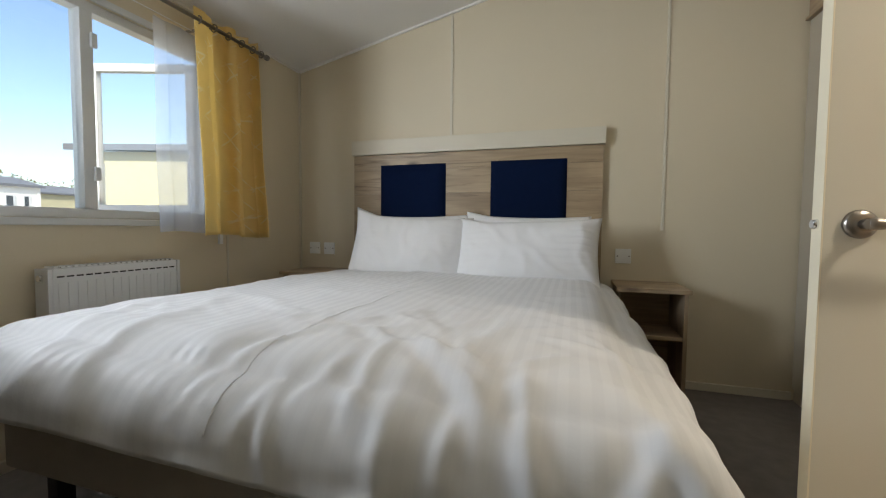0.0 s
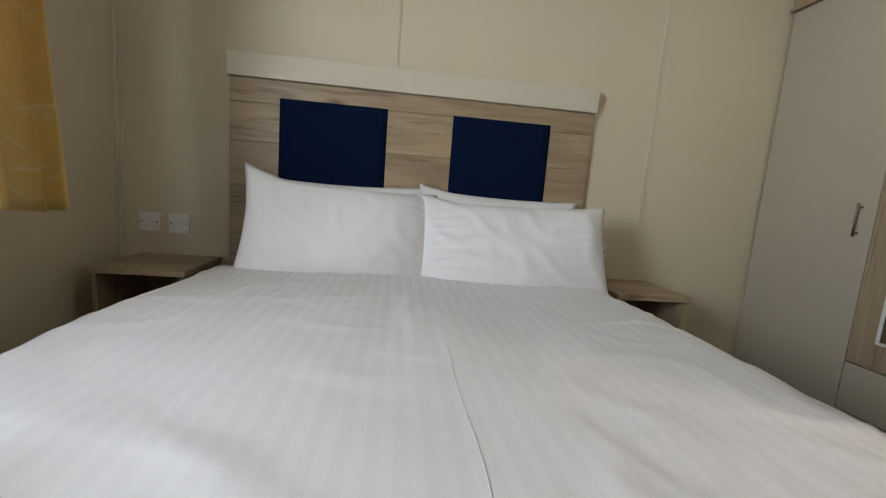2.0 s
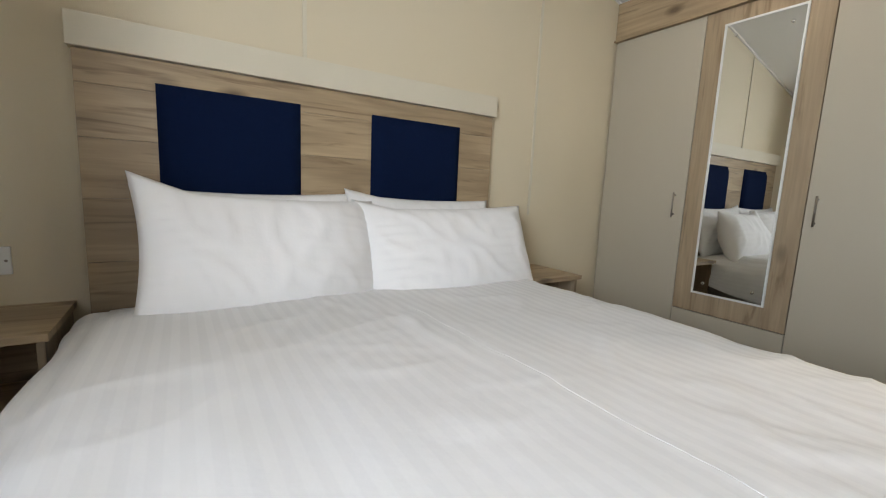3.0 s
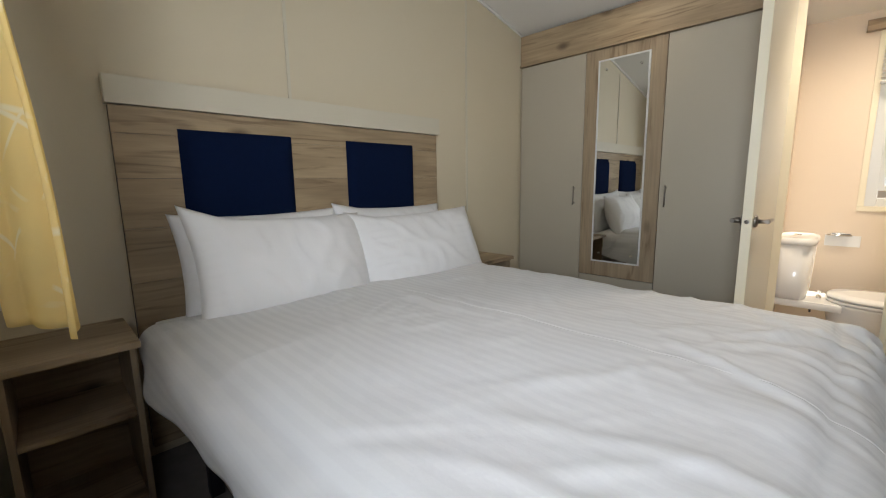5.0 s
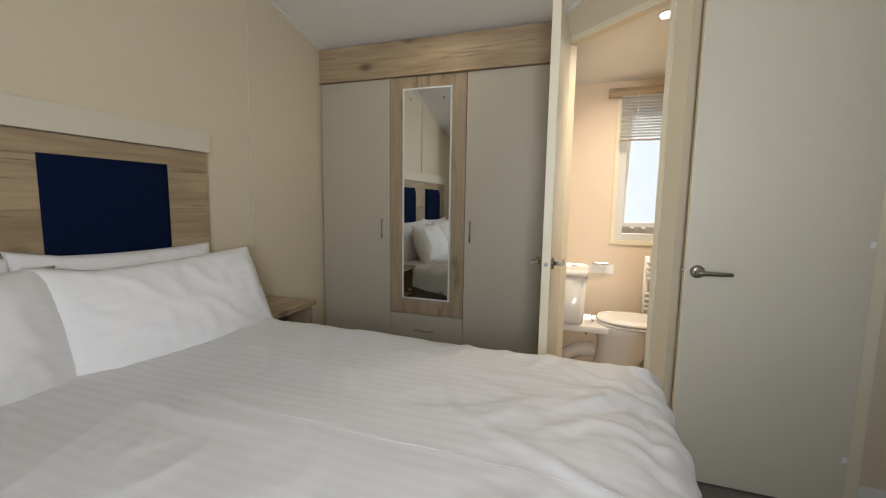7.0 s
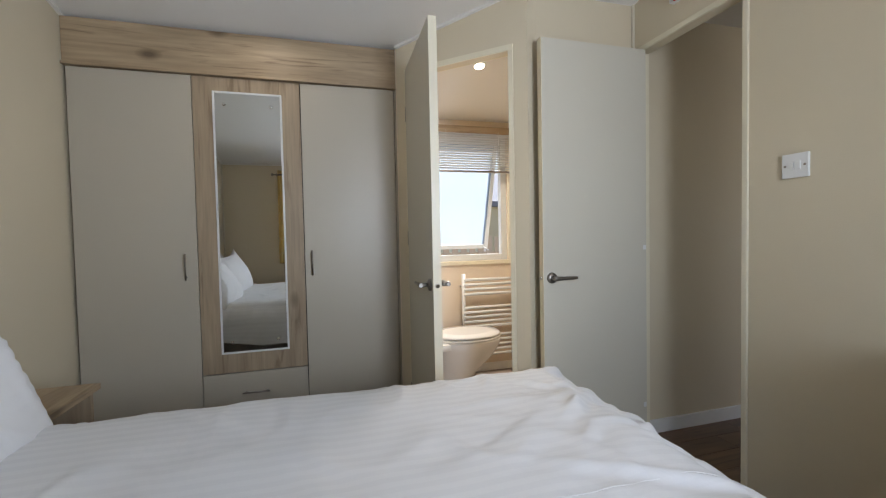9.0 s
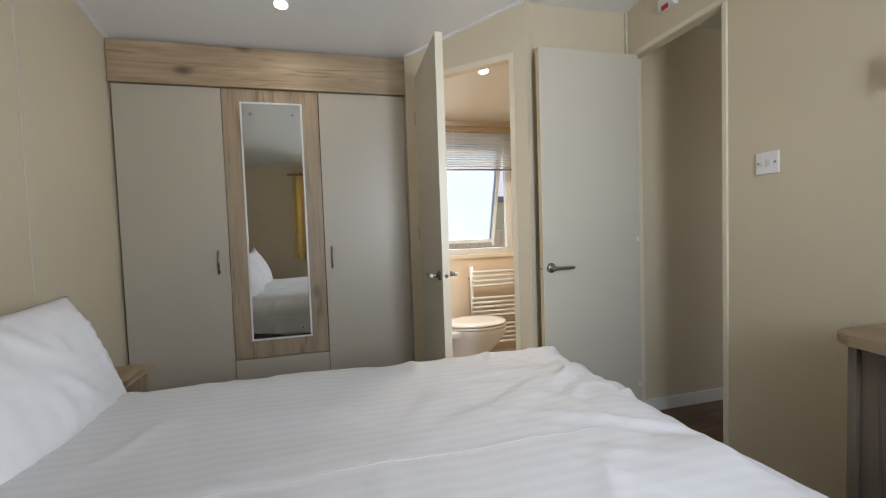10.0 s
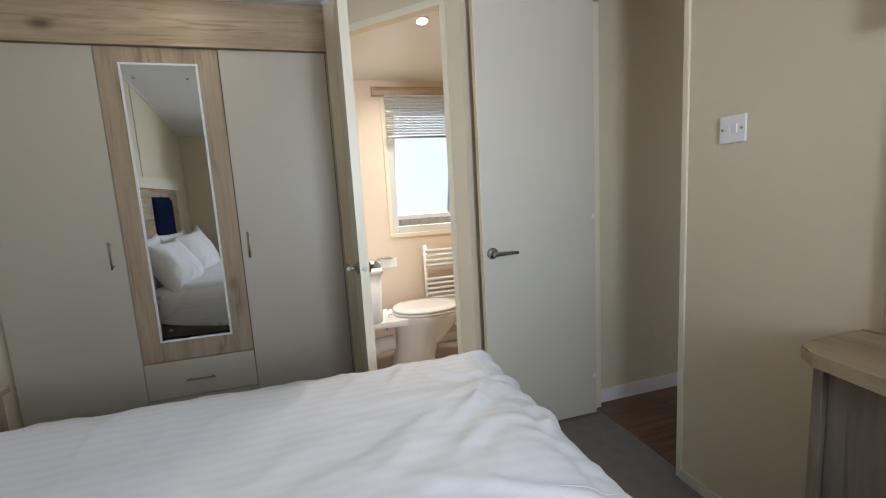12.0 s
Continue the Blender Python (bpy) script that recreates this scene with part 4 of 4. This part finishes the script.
def bar_handle(parent, p, q):
    p, q = Vector(p), Vector(q)
    d = (q - p).normalized()
    bm = bmesh.new()
    o = Vector((-0.022, 0, 0))
    tube(bm, [p + o, q + o], 0.0045, 12)
    for e in (p + d * 0.015, q - d * 0.015):
        tube(bm, [e, e + o], 0.004, 10)
    part("handle", bm, NICKEL, parent, "slim satin nickel bar handle")


for y0, y1, hy_ in ((2.078, 2.604, 2.13), (1.040, 1.5505, 1.512)):
    d = part("door", one_box(0, 0.018, y0, y1, 0.065, 1.974, bevel=0.0018), LAMINATE, ward, "plain mushroom laminate door")
    bar_handle(d, (0, hy_, 0.93), (0, hy_, 1.065))
mid = part("mirror_door", one_box(0, 0.018, 1.5545, 2.074, 0.426, 1.974, bevel=0.0018), OAK_Z, ward, "oak-effect centre door with a long mirror")
bm = bmesh.new()
box(bm, -0.010, -0.0005, 1.646, 1.656, 0.529, 1.901, bevel=0.002)
box(bm, -0.010, -0.0005, 1.971, 1.981, 0.529, 1.901, bevel=0.002)
box(bm, -0.010, -0.0005, 1.6565, 1.9705, 0.529, 0.539, bevel=0.002)
box(bm, -0.010, -0.0005, 1.6565, 1.9705, 1.891, 1.901, bevel=0.002)
part("mirror_frame", bm, UPVC, mid, "slim white mirror frame")
part("mirror", one_box(-0.006, -0.001, 1.6565, 1.9705, 0.5395, 1.8905), MIRROR, mid, "silvered mirror glass")
for y in (1.70, 1.927):
    for z in (0.59, 1.835):
        part("mirror_screw", tube(bmesh.new(), [(-0.006, y, z), (-0.009, y, z), (-0.011, y, z)], [0.008, 0.008, 0.004], 14), CHROME, mid, "chrome mirror screw cap")
for z0, z1 in ((0.224, 0.421), (0.065, 0.219)):
    d = part("drawer", one_box(0, 0.018, 1.5545, 2.074, z0, z1, bevel=0.0018), LAMINATE, ward, "mushroom laminate drawer front")
    bar_handle(d, (0, 1.75, (z0 + z1) / 2 - 0.006), (0, 1.885, (z0 + z1) / 2 - 0.006))

# ---- dressing table and its wall panel ----
desk = thing("dressing_table", (-0.58, BACK, 0), "oak-effect dressing table with a rounded top against the wall", "dressing table")
bm = bmesh.new()
pts = [(-1.38, 0.002), (0.03, 0.002)]
pts += [(-0.06 + 0.09 * math.cos(a), 0.20 + 0.075 * math.sin(a)) for a in [k * math.pi / 16 for k in range(9)]]
pts += [(-0.30, 0.315), (-1.38, 0.315)]
prism(bm, pts, 0.765, 0.797)
bmesh.ops.bevel(bm, geom=[e for e in bm.edges], offset=0.004, segments=2, affect="EDGES")
part("top", bm, OAK_X, desk)
part("side_panel", one_box(-0.018, 0.004, 0.002, 0.215, 0, 0.764, bevel=0.002), OAK_DARK, desk, "grey oak-effect end panel")
part("modesty_panel", one_box(-0.16, -0.140, 0.002, 0.20, 0.0, 0.764, bevel=0.002), LAMINATE, desk, "grey laminate inner panel")
part("front_panel", one_box(-0.139, -0.019, 0.180, 0.198, 0.0, 0.764, bevel=0.002), OAK_DARK, desk, "grey oak-effect front panel")
part("back_panel", one_box(-1.38, -0.161, 0.002, 0.014, 0.30, 0.764), OAK_DARK, desk)
part("side_panel", one_box(-1.38, -1.36, 0.015, 0.30, 0, 0.764, bevel=0.002), OAK_DARK, desk)
panel = thing("plank_backboard", (0, BACK, 0), "oak-effect plank panel with a cream capping above the dressing table", "backboard")
part("capping", one_box(-1.80, -0.580, 0.001, 0.05, 1.520, 1.618, bevel=0.003), WALL_TRIM, panel, "cream painted capping rail")
zs = [0.80, 0.985, 1.17, 1.36, 1.518]
for i in range(4):
    cuts = [-1.78, (-0.95, -1.3, -1.05, -1.4)[i], -0.598]
    for a, b in zip(cuts, cuts[1:]):
        part("plank", one_box(a + 0.0006, b - 0.0006, 0.001, 0.022, zs[i] + 0.0006, zs[i + 1] - 0.0006, bevel=0.0012), OAK_X, panel)

# ---- bathroom ----
BX = SIDE - 0.05
window_2 = thing("window_2", (BX, 0, 0), "small white bathroom window with an open frosted top-hung pane", "window")
tagged(window_2, kind="structure")
bm = bmesh.new()
for y0, y1, z0, z1 in ((BY0, BY0 + 0.05, BZ0, BZ1), (BY1 - 0.05, BY1, BZ0, BZ1), (BY0 + 0.0505, BY1 - 0.0505, BZ0, BZ0 + 0.05), (BY0 + 0.0505, BY1 - 0.0505, BZ1 - 0.05, BZ1)):
    box(bm, 0.02, 0.075, y0, y1, z0, z1, bevel=0.004)
part("window_frame", bm, UPVC, window_2)
bm = bmesh.new()
for y0, y1, z0, z1 in ((BY0 - 0.03, BY0, BZ0, BZ1), (BY1, BY1 + 0.03, BZ0, BZ1), (BY0 - 0.03, BY1 + 0.03, BZ0 - 0.03, BZ0 - 0.0005), (BY0 - 0.03, BY1 + 0.03, BZ1 + 0.0005, BZ1 + 0.03)):
    box(bm, -0.012, 0.004, y0, y1, z0, z1, bevel=0.003)
part("window_sill", bm, DOOR_EDGE, window_2, "cream trim and sill round the window")
bm = bmesh.new()
h = BZ1 - BZ0 - 0.10
for y0, y1, z0, z1 in ((BY0 + 0.052, BY0 + 0.085, -h, 0), (BY1 - 0.085, BY1 - 0.052, -h, 0), (BY0 + 0.0855, BY1 - 0.0855, -h, -h + 0.035), (BY0 + 0.0855, BY1 - 0.0855, -0.035, 0)):
    box(bm, -0.015, 0.015, y0, y1, z0, z1, bevel=0.004)
sash = part("sash", bm, UPVC, window_2, "white top-hung sash standing open")
sash.matrix_basis = pose(0.06, 0, BZ1 - 0.05, 0, -17, 0)
pane = part("pane", one_box(-0.003, 0.003, BY0 + 0.08, BY1 - 0.08, -h + 0.03, -0.03), FROSTED, sash, "frosted glass pane")
pane.visible_shadow = False
part("window_stay", tube(bmesh.new(), [(0.0, BY0 + 0.10, -h + 0.02), (-0.15, BY0 + 0.10, -h + 0.03)], 0.005, 8), UPVC, sash)

blind = thing("venetian_blind", (BX - 0.035, 0, 0), "half-raised white venetian blind with an oak-effect head rail", "blind")
part("head_rail", one_box(-0.02, 0.03, BY0 - 0.06, BY1 + 0.09, 1.935, 1.995, bevel=0.003), OAK_Y, blind, "oak-effect pelmet board")
slat_bm = bmesh.new()
loft(slat_bm, [[(-0.0125 + 0.025 * k / 6, y, 0.0035 * (1 - (2 * k / 6 - 1) ** 2)) for k in range(7)] + [(0.0125 - 0.025 * k / 6, y, 0.0035 * (1 - (1 - 2 * k / 6) ** 2) - 0.0008) for k in range(7)] for y in (BY0 - 0.005, BY1 + 0.005)], smooth=False)
slat = part("slat", slat_bm, BLIND, blind)
slat.matrix_basis = pose(-0.02, 0, 1.93, 0, 20, 0)
for i in range(1, 15):
    s = new("slat", slat.data)
    s.parent = blind
    s.matrix_basis = pose(-0.02, 0, 1.93 - 0.0193 * i, 0, 20 + 3 * math.sin(i * 2.1), 0)
part("bottom_rail", one_box(-0.033, -0.007, BY0 - 0.005, BY1 + 0.005, 1.628, 1.642, bevel=0.003), NICKEL, blind, "grey bottom rail")
for y in (BY0 + 0.1, BY1 - 0.1):
    part("ladder_cord", tube(bmesh.new(), [(-0.034, y, 1.64), (-0.034, y, 1.95)], 0.0012, 6), WHITE, blind)

towel = thing("towel_radiator", (BX - 0.07, 0, 0), "white ladder towel radiator under the bathroom window", "radiator")
for y in (-0.06, 0.40):
    part("upright", tube(bmesh.new(), [(0, y, 0.14), (0, y, 0.82)], 0.015, 14), ENAMEL, towel)
for grp in ((0.17, 5), (0.40, 5), (0.64, 4)):
    for i in range(grp[1]):
        z = grp[0] + i * 0.038 + (0.02 if grp[0] > 0.6 else 0)
        part("rung", tube(bmesh.new(), [(-0.012, -0.06, z), (-0.016, 0.17, z), (-0.012, 0.40, z)], 0.0115, 12), ENAMEL, towel)
for y in (-0.06, 0.40):
    part("wall_fixing", tube(bmesh.new(), [(0, y, 0.72), (0.068, y, 0.72)], 0.01, 10), ENAMEL, towel)
    part("valve", tube(bmesh.new(), [(0, y, 0.06), (0, y, 0.14)], [0.016, 0.013], 12), CHROME, towel, "chrome valve")
    part("pipe", tube(bmesh.new(), [(0, y, 0.005), (0, y, 0.06)], 0.008, 10), CHROME, towel)

# toilet: cistern against the side wall, bowl pointing into the room
TX = 1.52
toilet = thing("toilet", (TX, 0.98, 0), "white ceramic toilet with a close-coupled cistern and closed lid", "toilet")


def oval(cx, cy, rx, ry, z, n=32, flat=0.0):
    return [(cx + rx * math.copysign(abs(math.cos(2 * math.pi * k / n)) ** 0.85, math.cos(2 * math.pi * k / n)), cy + ry * math.sin(2 * math.pi * k / n), z) for k in range(n)]


def round_rect(cx, cy, rx, ry, z, n=32, p=0.45):
    return [(cx + rx * math.copysign(abs(math.cos(2 * math.pi * k / n)) ** p, math.cos(2 * math.pi * k / n)), cy + ry * math.copysign(abs(math.sin(2 * math.pi * k / n)) ** p, math.sin(2 * math.pi * k / n)), z) for k in range(n)]


part("cistern", loft(bmesh.new(), [round_rect(0, -0.095, 0.165, 0.075, 0.40), round_rect(0, -0.095, 0.172, 0.082, 0.44), round_rect(0, -0.097, 0.188, 0.090, 0.72)]), CERAMIC, toilet)
part("cistern_lid", loft(bmesh.new(), [round_rect(0, -0.098, 0.193, 0.095, 0.721), round_rect(0, -0.098, 0.198, 0.099, 0.735), round_rect(0, -0.098, 0.195, 0.096, 0.752), round_rect(0, -0.098, 0.17, 0.075, 0.760)]), CERAMIC, toilet)
part("flush_button", tube(bmesh.new(), [(0, -0.098, 0.759), (0, -0.098, 0.767)], [0.022, 0.019], 20), CHROME, toilet, "chrome flush button")
part("bowl", loft(bmesh.new(), [oval(0, -0.390, 0.11, 0.17, 0.0), oval(0, -0.380, 0.10, 0.15, 0.06), oval(0, -0.410, 0.095, 0.15, 0.16), oval(0, -0.470, 0.13, 0.20, 0.26), oval(0, -0.490, 0.165, 0.235, 0.34), oval(0, -0.495, 0.18, 0.245, 0.385), oval(0, -0.495, 0.178, 0.243, 0.398)]), CERAMIC, toilet)
part("rear_deck", one_box(-0.165, 0.165, -0.33, -0.012, 0.355, 0.399, bevel=0.015), CERAMIC, toilet)
part("waste_pipe", tube(bmesh.new(), [(0, -0.25, 0.20), (0, -0.15, 0.19), (0, -0.07, 0.14), (0, -0.05, 0.005)], 0.052, 18), CERAMIC, toilet)
part("seat", loft(bmesh.new(), [oval(0, -0.495, 0.183, 0.24, 0.400), oval(0, -0.495, 0.187, 0.245, 0.410), oval(0, -0.495, 0.184, 0.242, 0.418)]), CERAMIC, toilet)
part("lid", loft(bmesh.new(), [oval(0, -0.495, 0.180, 0.237, 0.421), oval(0, -0.495, 0.186, 0.243, 0.429), oval(0, -0.495, 0.178, 0.235, 0.440), oval(0, -0.495, 0.12, 0.17, 0.447)]), CERAMIC, toilet)
for x in (-0.075, 0.075):
    part("seat_hinge", tube(bmesh.new(), [(x, -0.225, 0.399), (x, -0.225, 0.425)], 0.012, 10), CHROME, toilet)
    part("bolt", one_box(x - 0.006, x + 0.006, -0.20, -0.19, 0.32, 0.354), BLACK, toilet, "dark fixing bolt")

holder = thing("paper_holder", (BX, 0.70, 0.735), "chrome toilet paper holder on a white backing plate", "paper holder")
part("backing_plate", one_box(-0.006, -0.0005, -0.09, 0.075, -0.07, 0.0, bevel=0.002), WHITE, holder)
part("bar", tube(bmesh.new(), [(-0.006, 0.06, 0.005), (-0.045, 0.06, 0.005), (-0.05, 0.03, 0.005), (-0.05, -0.05, 0.005)], 0.006, 10), CHROME, holder)
part("flap", one_box(-0.055, -0.008, -0.045, 0.045, 0.010, 0.018, bevel=0.003), CHROME, holder, "curved chrome cover flap")
structure("baseboard_bathroom", one_box(BX - 0.012, BX, -0.40, 0.985, 0.006, 0.07, bevel=0.003), WHITE, "white skirting along the bathroom wall", "baseboard")

# ---- outside ----
structure("ground", one_box(-400, 400, -400, 400, -1.2, -0.75), BOUNCE_GROUND, "ground of the holiday park, made pale to bounce light indoors", "ground")


def caravan(name, at, turn, length, width, height, clad, label, windows, roof_h=0.35):
    """A static caravan: clad box on a skirt, low-pitched overhanging roof, windows on the face toward +x and +y."""
    t = thing(name, at, label, "caravan", "", turn)
    L, W = length / 2, width / 2
    part("wall", one_box(-W, W, -L, L, 0.0, height), clad, t)
    bm = bmesh.new()
    o = 0.12
    prof = [(-W - o, height), (0, height + roof_h), (W + o, height), (W + o, height + 0.09), (0, height + roof_h + 0.10), (-W - o, height + 0.09)]
    loft(bm, [[(x, -L - o, z) for x, z in prof], [(x, L + o, z) for x, z in prof]], smooth=False)
    part("roof", bm, ROOF_GREY, t, "low-pitched grey roof with a dark edge")
    for y, z, w, h in windows:
        p = part("window", one_box(W, W + 0.03, y - w / 2, y + w / 2, z, z + h, bevel=0.004), UPVC, t)
        part("pane", one_box(W + 0.0305, W + 0.034, y - w / 2 + 0.06, y + w / 2 - 0.06, z + 0.06, z + h - 0.06), PANE_DARK, p)
    for y in (-L + 0.05, L - 0.05):
        part("corner_trim", one_box(W, W + 0.02, y - 0.05, y + 0.05, 0, height), CARAVAN_WHITE, t)
    return t


caravan("static_caravan", (-2.71, 7.32, -0.75), -72.5, 9.8, 3.6, 2.72, CARAVAN_CREAM, "cream static caravan with a dark roof edge next door", [(-4.66, 1.95, 0.28, 0.6), (1.5, 1.0, 1.2, 1.0)], 0.30)
caravan("static_caravan", (-22.0, 6.3, -0.75), 0, 9.0, 3.6, 3.1, CARAVAN_WHITE, "white static caravan across the park", [(-1.6, 1.9, 0.7, 0.9), (0.9, 1.9, 0.7, 0.9), (3.55, 1.9, 0.32, 0.9), (4.05, 1.9, 0.25, 0.9)], 0.4)
caravan("static_caravan", (-27, 17.0, -0.75), 0, 8.5, 3.6, 3.2, CARAVAN_CREAM, "cream static caravan far across the park", [(-2.0, 1.1, 1.6, 1.1), (1.4, 1.1, 0.8, 1.1)], 0.45)
caravan("static_caravan", (7.0, -5.6, -0.75), 180, 9.0, 3.4, 2.35, CARAVAN_CREAM, "cream neighbouring caravan with a grey tiled roof", [(0.5, 1.0, 1.2, 1.0), (3.4, 1.0, 1.0, 1.0), (-3.0, 1.0, 1.0, 1.0)], 0.75)
rail_f = thing("deck_fence", (-13.5, 7.6, -0.75), "white picket deck fence beside the caravans", "fence", turn=0)
for z in (0.45, 1.0, 1.35):
    part("rail", one_box(-0.03, 0.03, -2.4, 2.4, z, z + 0.09), CARAVAN_WHITE, rail_f)
for i in range(9):
    part("post", one_box(-0.05, 0.05, -2.4 + 0.6 * i - 0.04, -2.4 + 0.6 * i + 0.04, 0, 1.5), CARAVAN_WHITE, rail_f)
fence = thing("timber_fence", (4.4, -1.4, -0.75), "pale timber picket fence behind the bathroom window", "fence")
for z in (0.5, 1.55):
    part("rail", one_box(0.012, 0.05, -2.0, 2.0, z, z + 0.08), FENCE, fence)
fp = part("picket", one_box(-0.011, 0.011, -0.045, 0.045, 0.0, 1.85, bevel=0.006), FENCE, fence)
fp.location = (0, -2.0, 0)
for i in range(1, 31):
    s = new("picket", fp.data)
    s.parent = fence
    s.location = (0, -2.0 + 0.133 * i, 0.01 * math.sin(i * 1.7))


def tree(at, height, seed, label):
    rnd = random.Random(seed)
    t = thing("tree", at, label, "tree", "trees beyond the park")
    bm = bmesh.new()
    tube(bm, [(0, 0, 0), (0.1, 0.05, height * 0.3), (0.0, 0.15, height * 0.6), (0.15, 0.1, height * 0.9)], [0.26, 0.19, 0.12, 0.03], 10)
    tips = []
    for k in range(9):
        a, z = rnd.uniform(0, 6.28), height * rnd.uniform(0.3, 0.7)
        r = height * rnd.uniform(0.2, 0.38)
        e = Vector((r * math.cos(a), r * math.sin(a), z + height * rnd.uniform(0.08, 0.25)))
        tube(bm, [(0.05, 0.1, z), e * 0.5 + Vector((0, 0, z * 0.5)), e], [0.08, 0.05, 0.015], 7)
        tips.append(e)
    part("trunk", bm, BARK, t)
    tips.append(Vector((0.1, 0.1, height * 0.92)))
    verts, faces = [], []
    for e in tips:
        for _ in range(260):
            c = e + Vector((rnd.gauss(0, 1), rnd.gauss(0, 1), rnd.gauss(0, 0.7))) * height * 0.085
            q = Euler((rnd.uniform(0, 6), rnd.uniform(0, 6), rnd.uniform(0, 6))).to_matrix()
            s = rnd.uniform(0.07, 0.15)
            i0 = len(verts)
            verts += [c + q @ Vector(v) * s for v in ((-1, 0, 0), (0, -0.5, 0.1), (1, 0, 0), (0, 0.5, 0.1))]
            faces.append((i0, i0 + 1, i0 + 2, i0 + 3))
    me = bpy.data.meshes.new("crown")
    me.from_pydata(verts, [], faces)
    me.materials.append(LEAVES)
    cr = new("crown", me)
    cr.parent = t
    return t


for k, (x, y, hgt) in enumerate(((-44, 18, 5.4), (-46, 22, 5.8), (-43, 25.5, 5.2), (-47, 29, 5.6), (-45, 14, 4.8))):
    tree((x, y, -0.75), hgt, 20 + k, "spring tree with thin yellow-green leaves beyond the caravans")
